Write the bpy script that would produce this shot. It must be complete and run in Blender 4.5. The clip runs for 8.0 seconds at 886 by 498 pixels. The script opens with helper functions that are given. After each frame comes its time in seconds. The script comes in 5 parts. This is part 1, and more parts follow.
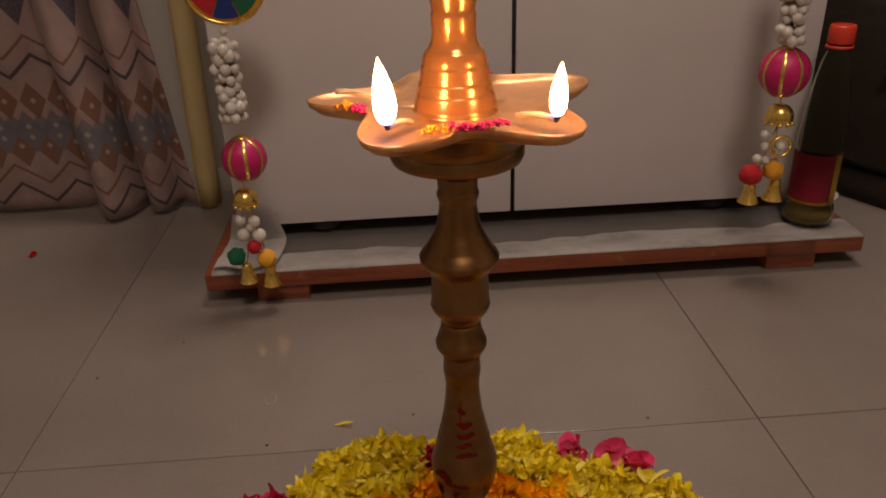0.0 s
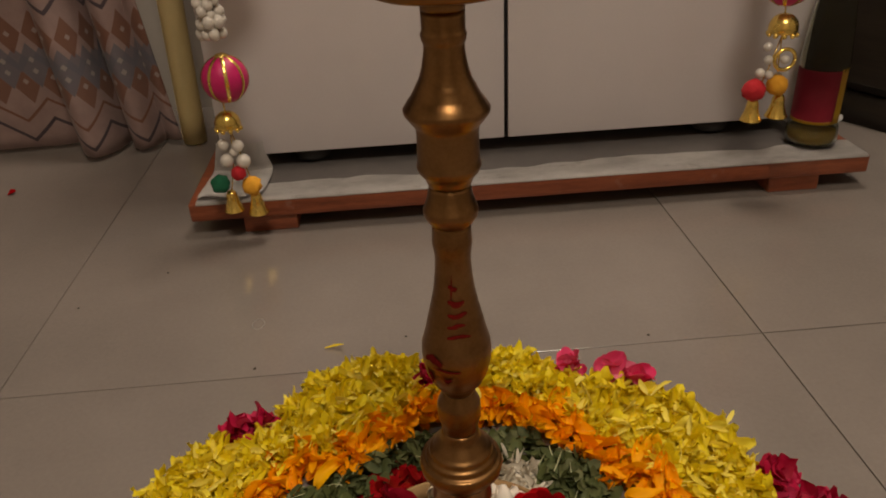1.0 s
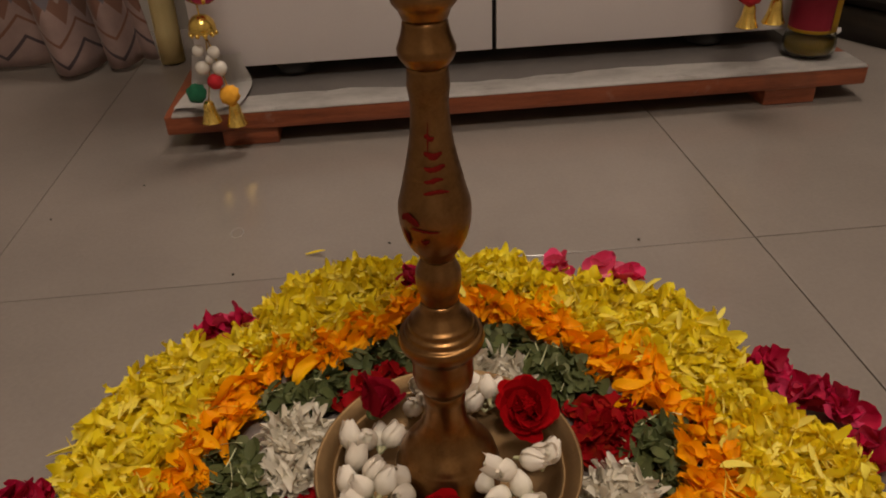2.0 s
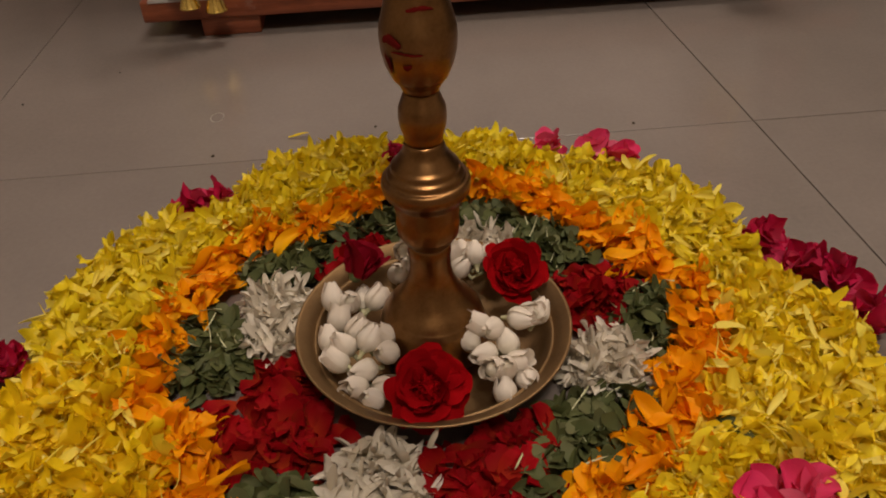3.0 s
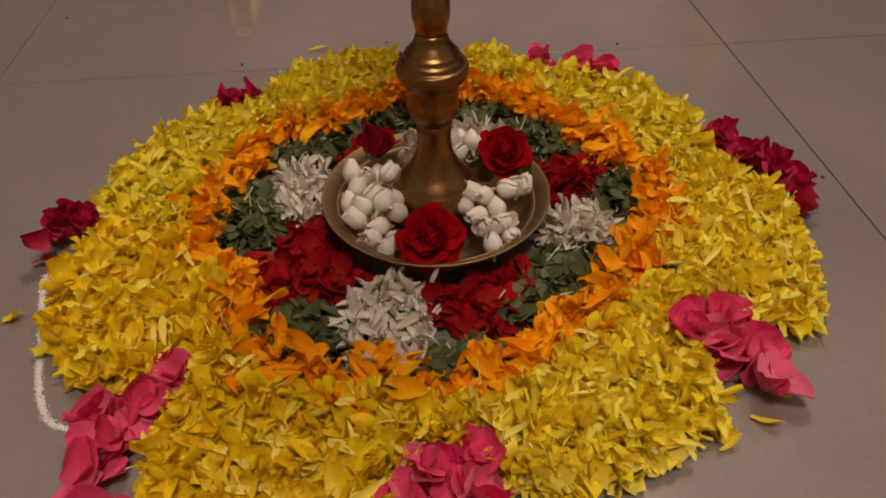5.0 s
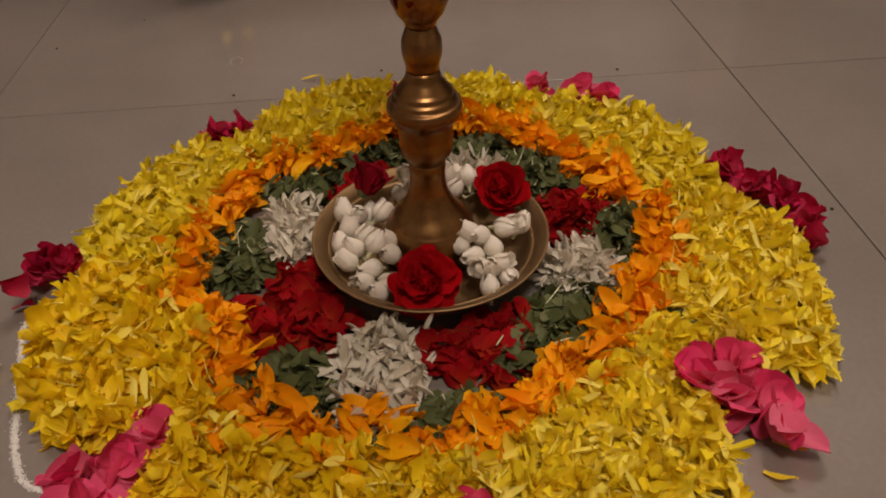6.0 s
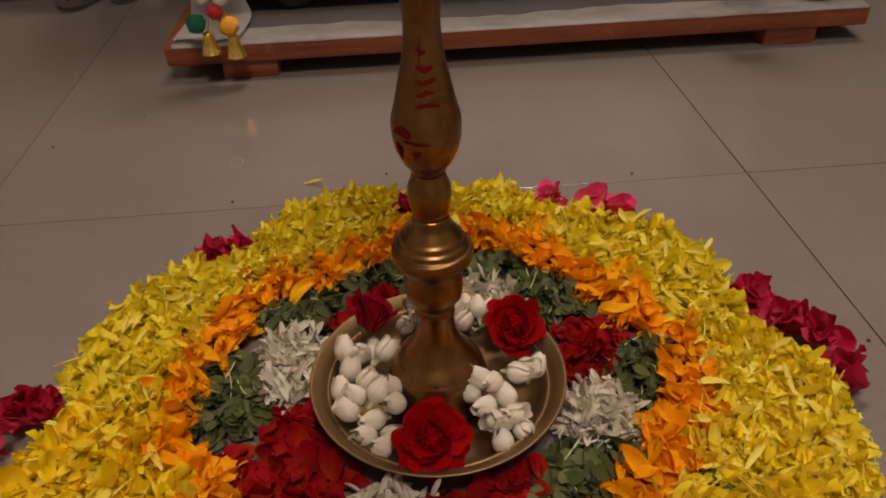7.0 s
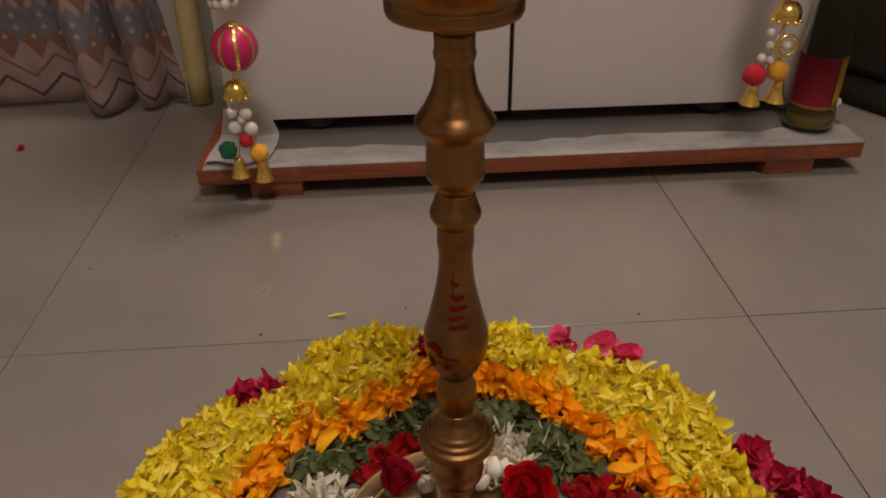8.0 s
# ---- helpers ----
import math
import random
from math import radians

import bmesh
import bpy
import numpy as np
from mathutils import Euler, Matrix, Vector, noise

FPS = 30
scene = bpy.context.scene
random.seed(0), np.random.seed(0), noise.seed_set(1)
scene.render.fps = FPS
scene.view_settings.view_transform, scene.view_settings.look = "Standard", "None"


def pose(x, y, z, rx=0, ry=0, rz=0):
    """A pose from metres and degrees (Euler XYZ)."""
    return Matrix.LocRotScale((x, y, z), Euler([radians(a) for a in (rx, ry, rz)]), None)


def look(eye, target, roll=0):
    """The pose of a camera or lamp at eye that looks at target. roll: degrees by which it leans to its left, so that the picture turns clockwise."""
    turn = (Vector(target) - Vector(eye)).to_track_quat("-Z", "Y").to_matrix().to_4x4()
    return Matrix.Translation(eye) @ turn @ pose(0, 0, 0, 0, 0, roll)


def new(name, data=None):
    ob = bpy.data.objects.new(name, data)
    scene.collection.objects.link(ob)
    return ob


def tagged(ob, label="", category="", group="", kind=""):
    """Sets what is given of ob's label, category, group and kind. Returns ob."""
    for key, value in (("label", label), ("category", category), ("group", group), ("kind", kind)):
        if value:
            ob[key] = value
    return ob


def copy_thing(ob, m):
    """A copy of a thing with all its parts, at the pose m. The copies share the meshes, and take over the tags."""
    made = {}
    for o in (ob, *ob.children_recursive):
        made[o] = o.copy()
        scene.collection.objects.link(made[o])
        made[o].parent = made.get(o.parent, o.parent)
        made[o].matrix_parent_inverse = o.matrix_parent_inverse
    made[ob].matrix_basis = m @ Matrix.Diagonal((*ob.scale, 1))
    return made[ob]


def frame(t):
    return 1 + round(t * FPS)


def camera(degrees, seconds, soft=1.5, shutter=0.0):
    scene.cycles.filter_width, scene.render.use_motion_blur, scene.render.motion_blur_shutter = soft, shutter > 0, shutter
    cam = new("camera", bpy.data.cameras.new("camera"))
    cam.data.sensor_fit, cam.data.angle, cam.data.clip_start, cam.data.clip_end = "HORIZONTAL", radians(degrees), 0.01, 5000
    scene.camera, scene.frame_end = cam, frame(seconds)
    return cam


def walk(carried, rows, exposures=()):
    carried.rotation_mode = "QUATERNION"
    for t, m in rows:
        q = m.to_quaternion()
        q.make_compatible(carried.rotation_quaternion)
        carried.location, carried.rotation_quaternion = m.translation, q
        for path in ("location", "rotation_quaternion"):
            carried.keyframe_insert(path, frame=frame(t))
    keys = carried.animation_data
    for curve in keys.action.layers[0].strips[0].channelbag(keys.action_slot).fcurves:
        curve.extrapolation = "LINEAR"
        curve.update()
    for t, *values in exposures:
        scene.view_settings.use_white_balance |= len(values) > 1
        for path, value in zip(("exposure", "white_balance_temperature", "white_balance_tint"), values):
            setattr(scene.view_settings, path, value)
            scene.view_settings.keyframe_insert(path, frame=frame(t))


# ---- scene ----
cam = camera(60.7, 8.0, soft=1.9)
PATH = [
    (0, (-0.0286, -0.3559, 0.5465), (0.0772, 1.5175, -0.3731), -2.00),
    (0.5, (-0.0330, -0.3509, 0.5162), (0.0728, 1.4992, -0.4504), -2.30),
    (1, (-0.0262, -0.3489, 0.4838), (0.0848, 1.4779, -0.5246), -2.80),
    (2.5, (-0.0212, -0.3562, 0.3961), (0.1059, 1.3541, -0.7973), -2.50),
    (3, (-0.0204, -0.3638, 0.3699), (0.1096, 1.2929, -0.8977), -2.30),
    (3.5, (-0.0163, -0.3879, 0.3657), (0.1141, 1.2241, -0.9583), -1.90),
    (4, (-0.0258, -0.4340, 0.3762), (0.0976, 1.1506, -0.9802), -1.50),
    (4.5, (-0.0330, -0.4794, 0.3877), (0.0857, 1.0911, -0.9854), -1.10),
    (6, (-0.0220, -0.4485, 0.3919), (0.0886, 1.1480, -0.9520), -2.00),
    (6.5, (-0.0188, -0.4129, 0.3940), (0.0895, 1.2232, -0.9029), -2.30),
    (7, (-0.0175, -0.3770, 0.4180), (0.0906, 1.3048, -0.8193), -2.10),
    (7.5, (-0.0304, -0.3545, 0.4661), (0.0757, 1.3691, -0.7116), -1.60),
    (8, (-0.0295, -0.3611, 0.5194), (0.0794, 1.4014, -0.5998), -0.90),
]
EXPOSURES = [(0.0, -0.4, 6750, 15), (0.5, -0.25, 6800, 10), (1.0, -0.05, 6650, 4), (2.5, -0.06, 6600, 8), (4.5, -0.06, 6500, 12), (7.0, -0.06, 6500, 9), (8.0, 0.0, 6250, 8)]
walk(cam, [(t, look(eye, target, roll)) for t, eye, target, roll in PATH], EXPOSURES)

# world, lights
world = bpy.data.worlds.new("night")
scene.world = world
world.use_nodes = True
world.node_tree.nodes["Background"].inputs[0].default_value = (0.02, 0.025, 0.04, 1)
world.node_tree.nodes["Background"].inputs[1].default_value = 0.2


def area_lamp(name, eye, target, size, watts, colour):
    data = bpy.data.lights.new(name, "AREA")
    data.shape, data.size, data.energy, data.color = "DISK", size, watts, colour
    ob = new(name, data)
    ob.matrix_world = look(eye, target)
    return ob


CEILING = 2.6
LAMPS = ((0.38, 0.80, 26.0), (0.14, -1.05, 34.5))
for lamp_x, lamp_y, watts in LAMPS:
    area_lamp("ceiling_lamp_light", (lamp_x, lamp_y, 2.51), (lamp_x, lamp_y, 0), 0.60, watts, (1.0, 0.85, 0.745))


# ---- materials ----


def nodes_of(name):
    m = bpy.data.materials.new(name)
    m.use_nodes = True
    nt = m.node_tree
    return m, nt, nt.nodes["Principled BSDF"]


def node(nt, kind, inputs=None, operation=""):
    n = nt.nodes.new(kind)
    if operation:
        n.operation = operation
    for k, v in (inputs or {}).items():
        if isinstance(v, bpy.types.NodeSocket):
            nt.links.new(v, n.inputs[k])
        else:
            n.inputs[k].default_value = v
    return n


def ramp(nt, fac, stops, interpolation="LINEAR"):
    n = nt.nodes.new("ShaderNodeValToRGB")
    nt.links.new(fac, n.inputs[0])
    el = n.color_ramp.elements
    n.color_ramp.interpolation = interpolation
    while len(el) < len(stops):
        el.new(0.5)
    for e, (p, c) in zip(el, stops):
        e.position, e.color = p, (*c, 1) if len(c) == 3 else c
    return n.outputs[0]


def mixed(nt, fac, a, b, blend="MIX"):
    n = nt.nodes.new("ShaderNodeMix")
    n.data_type, n.blend_type = "RGBA", blend
    for sock, v in ((n.inputs[0], fac), (n.inputs[6], a), (n.inputs[7], b)):
        if isinstance(v, bpy.types.NodeSocket):
            nt.links.new(v, sock)
        elif isinstance(v, (int, float)):
            sock.default_value = v
        else:
            sock.default_value = (*v, 1)
    return n.outputs[2]


def math_node(nt, op, a, b=0.0, c=0.0):
    n = nt.nodes.new("ShaderNodeMath")
    n.operation = op
    for i, v in enumerate((a, b, c)):
        if isinstance(v, bpy.types.NodeSocket):
            nt.links.new(v, n.inputs[i])
        else:
            n.inputs[i].default_value = v
    return n.outputs[0]


def noise_tex(nt, scale, detail=4, rough=0.55, vector=None, out=0):
    n = node(nt, "ShaderNodeTexNoise", {"Scale": scale, "Detail": detail, "Roughness": rough})
    if vector is None:
        vector = node(nt, "ShaderNodeTexCoord").outputs["Object"]
    nt.links.new(vector, n.inputs["Vector"])
    return n.outputs[out]


def bump(nt, bsdf, height, strength, distance=0.002):
    b = node(nt, "ShaderNodeBump", {"Strength": strength, "Distance": distance, "Height": height})
    nt.links.new(b.outputs[0], bsdf.inputs["Normal"])


def surface(name, stops, scale=12, rough=(0.4, 0.6), metal=0.0, relief=0.15, grain=180, distance=0.001, coat=0.0):
    """Two-scale noise colour, noise roughness and fine relief."""
    m, nt, b = nodes_of(name)
    big = noise_tex(nt, scale, 6, 0.6)
    fine = noise_tex(nt, grain, 3)
    fac = math_node(nt, "MULTIPLY_ADD", fine, 0.3, math_node(nt, "MULTIPLY", big, 0.8))
    nt.links.new(ramp(nt, fac, stops), b.inputs["Base Color"])
    r = math_node(nt, "MULTIPLY_ADD", big, rough[1] - rough[0], rough[0])
    nt.links.new(r, b.inputs["Roughness"])
    b.inputs["Metallic"].default_value = metal
    b.inputs["Coat Weight"].default_value = coat
    if relief:
        bump(nt, b, fine, relief, distance)
    return m


def piece_random(nt):
    """One number from 0 to 1 for each loose piece, whether it is an object or an island."""
    a = node(nt, "ShaderNodeObjectInfo").outputs["Random"]
    i = node(nt, "ShaderNodeNewGeometry").outputs["Random Per Island"]
    return math_node(nt, "FRACT", math_node(nt, "ADD", a, i))


def petal_material(name, tones, base_tint, base_amount=0.5, translucent=0.25, rough=0.5, vein=0.25, sheen=0.0, gloss=0.14):
    """A petal: tone by piece, pale towards its foot, fine veins along it, some light passing through."""
    m, nt, b = nodes_of(name)
    rnd = piece_random(nt)
    n = len(tones)
    tone = ramp(nt, rnd, [(i / max(1, n - 1), c) for i, c in enumerate(tones)])
    uv = node(nt, "ShaderNodeTexCoord").outputs["UV"]
    sep = node(nt, "ShaderNodeSeparateXYZ", {0: uv})
    u, v = sep.outputs[0], sep.outputs[1]
    foot = math_node(nt, "MULTIPLY", math_node(nt, "POWER", math_node(nt, "SUBTRACT", 1.0, u), 2.0), base_amount)
    col = mixed(nt, foot, tone, base_tint)
    stretched = node(nt, "ShaderNodeCombineXYZ", {0: math_node(nt, "MULTIPLY", u, 2.0), 1: math_node(nt, "MULTIPLY", v, 9.0), 2: math_node(nt, "MULTIPLY", rnd, 40.0)})
    lines = noise_tex(nt, 2.2, 3, 0.6, stretched.outputs[0])
    blot = noise_tex(nt, 1.6, 3, 0.6, node(nt, "ShaderNodeCombineXYZ", {0: u, 1: v, 2: math_node(nt, "MULTIPLY", rnd, 31.0)}).outputs[0])
    col = mixed(nt, math_node(nt, "MULTIPLY", lines, vein), col, tuple(c * 0.45 for c in tones[0]))
    col = mixed(nt, math_node(nt, "MULTIPLY", ramp(nt, blot, [(0.55, (0, 0, 0)), (0.75, (1, 1, 1))]), 0.12), col, tuple(c * 0.6 for c in tones[-1]))
    nt.links.new(col, b.inputs["Base Color"])
    b.inputs["Roughness"].default_value = rough
    b.inputs["Specular IOR Level"].default_value = gloss
    b.inputs["Sheen Weight"].default_value = sheen
    bump(nt, b, lines, 0.35, 0.0006)
    tr = node(nt, "ShaderNodeBsdfTranslucent", {"Color": col})
    mix = node(nt, "ShaderNodeMixShader", {0: translucent, 1: b.outputs[0], 2: tr.outputs[0]})
    nt.links.new(mix.outputs[0], nt.nodes["Material Output"].inputs[0])
    return m


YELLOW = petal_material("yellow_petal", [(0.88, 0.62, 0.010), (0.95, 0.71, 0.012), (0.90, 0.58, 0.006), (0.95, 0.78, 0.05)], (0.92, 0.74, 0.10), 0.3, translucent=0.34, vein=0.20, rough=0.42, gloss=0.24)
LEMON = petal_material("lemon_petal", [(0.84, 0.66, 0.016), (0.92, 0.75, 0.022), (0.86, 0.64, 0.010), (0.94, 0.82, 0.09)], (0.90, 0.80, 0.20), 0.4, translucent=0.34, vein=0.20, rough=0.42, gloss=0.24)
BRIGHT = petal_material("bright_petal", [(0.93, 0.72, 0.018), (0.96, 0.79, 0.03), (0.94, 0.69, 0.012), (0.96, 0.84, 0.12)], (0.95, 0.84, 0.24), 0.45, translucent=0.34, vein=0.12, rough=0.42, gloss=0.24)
PALE_YELLOW = petal_material("pale_petal", [(0.88, 0.71, 0.07), (0.90, 0.76, 0.14), (0.86, 0.66, 0.04)], (0.88, 0.78, 0.28), 0.5)
ORANGE = petal_material("orange_petal", [(0.92, 0.32, 0.002), (0.96, 0.40, 0.003), (0.88, 0.26, 0.001), (0.96, 0.50, 0.006)], (0.90, 0.46, 0.01), 0.4, vein=0.16, gloss=0.1, translucent=0.3)
PINK = petal_material("pink_rose_petal", [(0.78, 0.028, 0.135), (0.88, 0.11, 0.25), (0.64, 0.012, 0.085), (0.92, 0.24, 0.37)], (0.88, 0.36, 0.42), 0.35, translucent=0.35, rough=0.55, gloss=0.08)
CRIMSON = petal_material("crimson_rose_petal", [(0.46, 0.006, 0.042), (0.58, 0.014, 0.080), (0.36, 0.004, 0.028), (0.72, 0.060, 0.160)], (0.70, 0.14, 0.20), 0.3, translucent=0.3, rough=0.6, gloss=0.06)
RED = petal_material("red_rose_petal", [(0.29, 0.002, 0.005), (0.37, 0.003, 0.006), (0.22, 0.001, 0.004)], (0.30, 0.003, 0.004), 0.2, translucent=0.22, rough=0.75, gloss=0.03)
TORN_RED = petal_material("torn_red_petal", [(0.24, 0.002, 0.006), (0.33, 0.003, 0.008), (0.18, 0.001, 0.004)], (0.75, 0.22, 0.02), 0.16, translucent=0.22, rough=0.65, gloss=0.05)
DARK_RED = petal_material("wilted_rose_petal", [(0.20, 0.003, 0.012), (0.26, 0.004, 0.018)], (0.22, 0.01, 0.01), 0.3, rough=0.7, gloss=0.05)
WHITE = petal_material("white_petal", [(0.70, 0.64, 0.53), (0.78, 0.72, 0.61), (0.62, 0.54, 0.41)], (0.66, 0.63, 0.42), 0.4, translucent=0.3, vein=0.12)
JASMINE = petal_material("jasmine_petal", [(0.82, 0.74, 0.64), (0.86, 0.79, 0.70), (0.79, 0.70, 0.59)], (0.62, 0.63, 0.42), 0.3, translucent=0.3, rough=0.42, vein=0.12)
LEAF = petal_material("leaf", [(0.082, 0.094, 0.030), (0.118, 0.126, 0.046), (0.060, 0.072, 0.024), (0.15, 0.15, 0.066)], (0.09, 0.14, 0.06), 0.35, translucent=0.15, rough=0.5)
STEM = surface("pale_stem", [(0.3, (0.35, 0.38, 0.18)), (0.8, (0.55, 0.52, 0.32))], 60, (0.5, 0.6), relief=0)

BRASS = surface("old_brass", [(0.25, (0.125, 0.058, 0.020)), (0.5, (0.23, 0.118, 0.043)), (0.8, (0.31, 0.172, 0.070))], 45, (0.24, 0.42), 1.0, 0.12, 500, 0.0004)
BRASS_TRAY = surface("dull_tray_brass", [(0.25, (0.135, 0.080, 0.035)), (0.5, (0.205, 0.125, 0.056)), (0.8, (0.26, 0.165, 0.077))], 30, (0.42, 0.58), 0.85, 0.12, 500, 0.0004)
# Dish and cone brass: the flames' glow is mixed into these lighter, oranger colours.
BRASS_DISH = surface("oiled_flamelit_brass", [(0.25, (0.48, 0.24, 0.10)), (0.8, (0.74, 0.42, 0.21))], 60, (0.28, 0.46), 0.7, 0.3, 240, 0.0006)
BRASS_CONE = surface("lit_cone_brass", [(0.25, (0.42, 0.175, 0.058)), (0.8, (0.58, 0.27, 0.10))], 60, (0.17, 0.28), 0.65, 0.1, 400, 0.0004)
GOLD = surface("gold_bell_metal", [(0.3, (0.80, 0.55, 0.12)), (0.8, (0.90, 0.66, 0.20))], 60, (0.20, 0.32), 1.0, 0.05, 600, 0.0003)
SOOT = surface("soot", [(0.3, (0.01, 0.008, 0.006)), (0.8, (0.05, 0.035, 0.02))], 90, (0.7, 0.9))
COTTON = surface("oiled_cotton", [(0.3, (0.45, 0.32, 0.18)), (0.8, (0.7, 0.58, 0.42))], 200, (0.35, 0.5))
VERMILION = surface("vermilion_paste", [(0.3, (0.075, 0.003, 0.002)), (0.8, (0.15, 0.006, 0.004))], 160, (0.85, 0.95), relief=0.2, grain=900)
VERMILION.node_tree.nodes["Principled BSDF"].inputs["Specular IOR Level"].default_value = 0.1
MAGENTA = surface("magenta_powder", [(0.3, (0.50, 0.006, 0.10)), (0.8, (0.68, 0.02, 0.17))], 300, (0.8, 0.95), relief=0.4, grain=1500)
TURMERIC = surface("turmeric_powder", [(0.3, (0.70, 0.26, 0.01)), (0.8, (0.82, 0.38, 0.02))], 300, (0.8, 0.95), relief=0.4, grain=1500)
RING_GLINT = surface("ring_glint", [(0.3, (0.27, 0.245, 0.225)), (0.8, (0.36, 0.33, 0.30))], 400, (0.4, 0.6), relief=0.2, grain=1500)
POWDER = surface("rice_powder", [(0.3, (0.6, 0.57, 0.54)), (0.8, (0.8, 0.78, 0.75))], 300, (0.9, 1.0), relief=0.4, grain=1500)
LAMINATE = surface("white_laminate", [(0.25, (0.56, 0.515, 0.515)), (0.8, (0.64, 0.59, 0.59))], 5, (0.30, 0.45), 0, 0.03, 300, 0.0005)
EDGE_BLACK = surface("black_rubber_gap_shade", [(0.3, (0.012, 0.011, 0.012)), (0.8, (0.03, 0.027, 0.026))], 30, (0.6, 0.8))
WALL_PAINT = surface("wall_paint", [(0.25, (0.36, 0.32, 0.28)), (0.8, (0.42, 0.38, 0.33))], 3, (0.7, 0.85), 0, 0.1, 90, 0.001)
CEIL_PAINT = surface("ceiling_paint", [(0.25, (0.68, 0.65, 0.6)), (0.8, (0.76, 0.73, 0.68))], 3, (0.8, 0.9), 0, 0.1, 90, 0.001)
PINK_SATIN = surface("magenta_satin", [(0.3, (0.42, 0.006, 0.085)), (0.8, (0.58, 0.012, 0.14))], 70, (0.35, 0.5), relief=0.2, grain=900)
RED_FELT = surface("red_felt", [(0.3, (0.36, 0.008, 0.015)), (0.8, (0.52, 0.015, 0.025))], 150, (0.85, 0.95), relief=0.6, grain=700)
GREEN_FELT = surface("green_felt", [(0.3, (0.005, 0.085, 0.04)), (0.8, (0.010, 0.13, 0.06))], 150, (0.85, 0.95), relief=0.6, grain=700)
YELLOW_FELT = surface("amber_felt", [(0.3, (0.62, 0.27, 0.015)), (0.8, (0.75, 0.37, 0.03))], 150, (0.85, 0.95), relief=0.6, grain=700)
BLUE_FELT = surface("blue_felt", [(0.3, (0.008, 0.02, 0.13)), (0.8, (0.015, 0.035, 0.2))], 150, (0.85, 0.95), relief=0.6, grain=700)
PEARL = surface("pearl", [(0.3, (0.52, 0.48, 0.43)), (0.8, (0.66, 0.61, 0.54))], 60, (0.15, 0.25), relief=0, coat=0.5)
CAP_RED = surface("red_plastic", [(0.3, (0.50, 0.03, 0.012)), (0.8, (0.60, 0.045, 0.02))], 60, (0.35, 0.45), relief=0.05)
LABEL_RED = surface("red_label_paper", [(0.3, (0.33, 0.012, 0.035)), (0.8, (0.42, 0.02, 0.05))], 40, (0.45, 0.55), relief=0.05)
LABEL_YELLOW = surface("yellow_label_paper", [(0.3, (0.60, 0.36, 0.02)), (0.8, (0.70, 0.45, 0.04))], 40, (0.45, 0.55), relief=0.05)
SHADE_GREY = surface("shade_grey", [(0.3, (0.075, 0.066, 0.062)), (0.8, (0.125, 0.110, 0.102))], 18, (0.55, 0.75), relief=0.2, grain=300)
CLOTH = surface("white_cotton", [(0.3, (0.55, 0.52, 0.50)), (0.8, (0.68, 0.65, 0.62))], 25, (0.8, 0.9), relief=0.3, grain=700)
MAT_GOLD = surface("golden_weave", [(0.25, (0.74, 0.59, 0.27)), (0.8, (0.86, 0.71, 0.37))], 14, (0.45, 0.6), relief=0.25, grain=350)
LAMP_GLASS = bpy.data.materials.new("lamp_diffuser")
LAMP_GLASS.use_nodes = True
LAMP_GLASS.node_tree.nodes["Principled BSDF"].inputs["Emission Color"].default_value = (1.0, 0.78, 0.55, 1)
LAMP_GLASS.node_tree.nodes["Principled BSDF"].inputs["Emission Strength"].default_value = 4.0


def wood(name, dark, mid, light, rough, ring=7.0, worn=0.0):
    m, nt, b = nodes_of(name)
    co = node(nt, "ShaderNodeTexCoord").outputs["Object"]
    st = node(nt, "ShaderNodeMapping", {"Vector": co, "Scale": (1.2, 14.0, 14.0)}).outputs[0]
    grain = noise_tex(nt, ring, 6, 0.65, st)
    fine = noise_tex(nt, 60, 3, 0.6, st)
    fac = math_node(nt, "MULTIPLY_ADD", fine, 0.35, math_node(nt, "MULTIPLY", grain, 0.75))
    tone = ramp(nt, fac, [(0.3, dark), (0.52, mid), (0.75, light)])
    scuff = ramp(nt, noise_tex(nt, 11, 7, 0.75, co), [(0.60, (0, 0, 0)), (0.72, (1, 1, 1))])
    tone = mixed(nt, math_node(nt, "MULTIPLY", scuff, worn), tone, (0.34, 0.28, 0.24))
    nt.links.new(tone, b.inputs["Base Color"])
    nt.links.new(math_node(nt, "MULTIPLY_ADD", grain, 0.25, rough), b.inputs["Roughness"])
    bump(nt, b, fac, 0.2, 0.001)
    return m


PLANK_WOOD = wood("red_brown_wood", (0.075, 0.018, 0.008), (0.19, 0.046, 0.016), (0.28, 0.080, 0.032), 0.3, worn=0.45)
DARK_WOOD = wood("dark_wood", (0.012, 0.008, 0.005), (0.022, 0.015, 0.009), (0.035, 0.025, 0.015), 0.4)


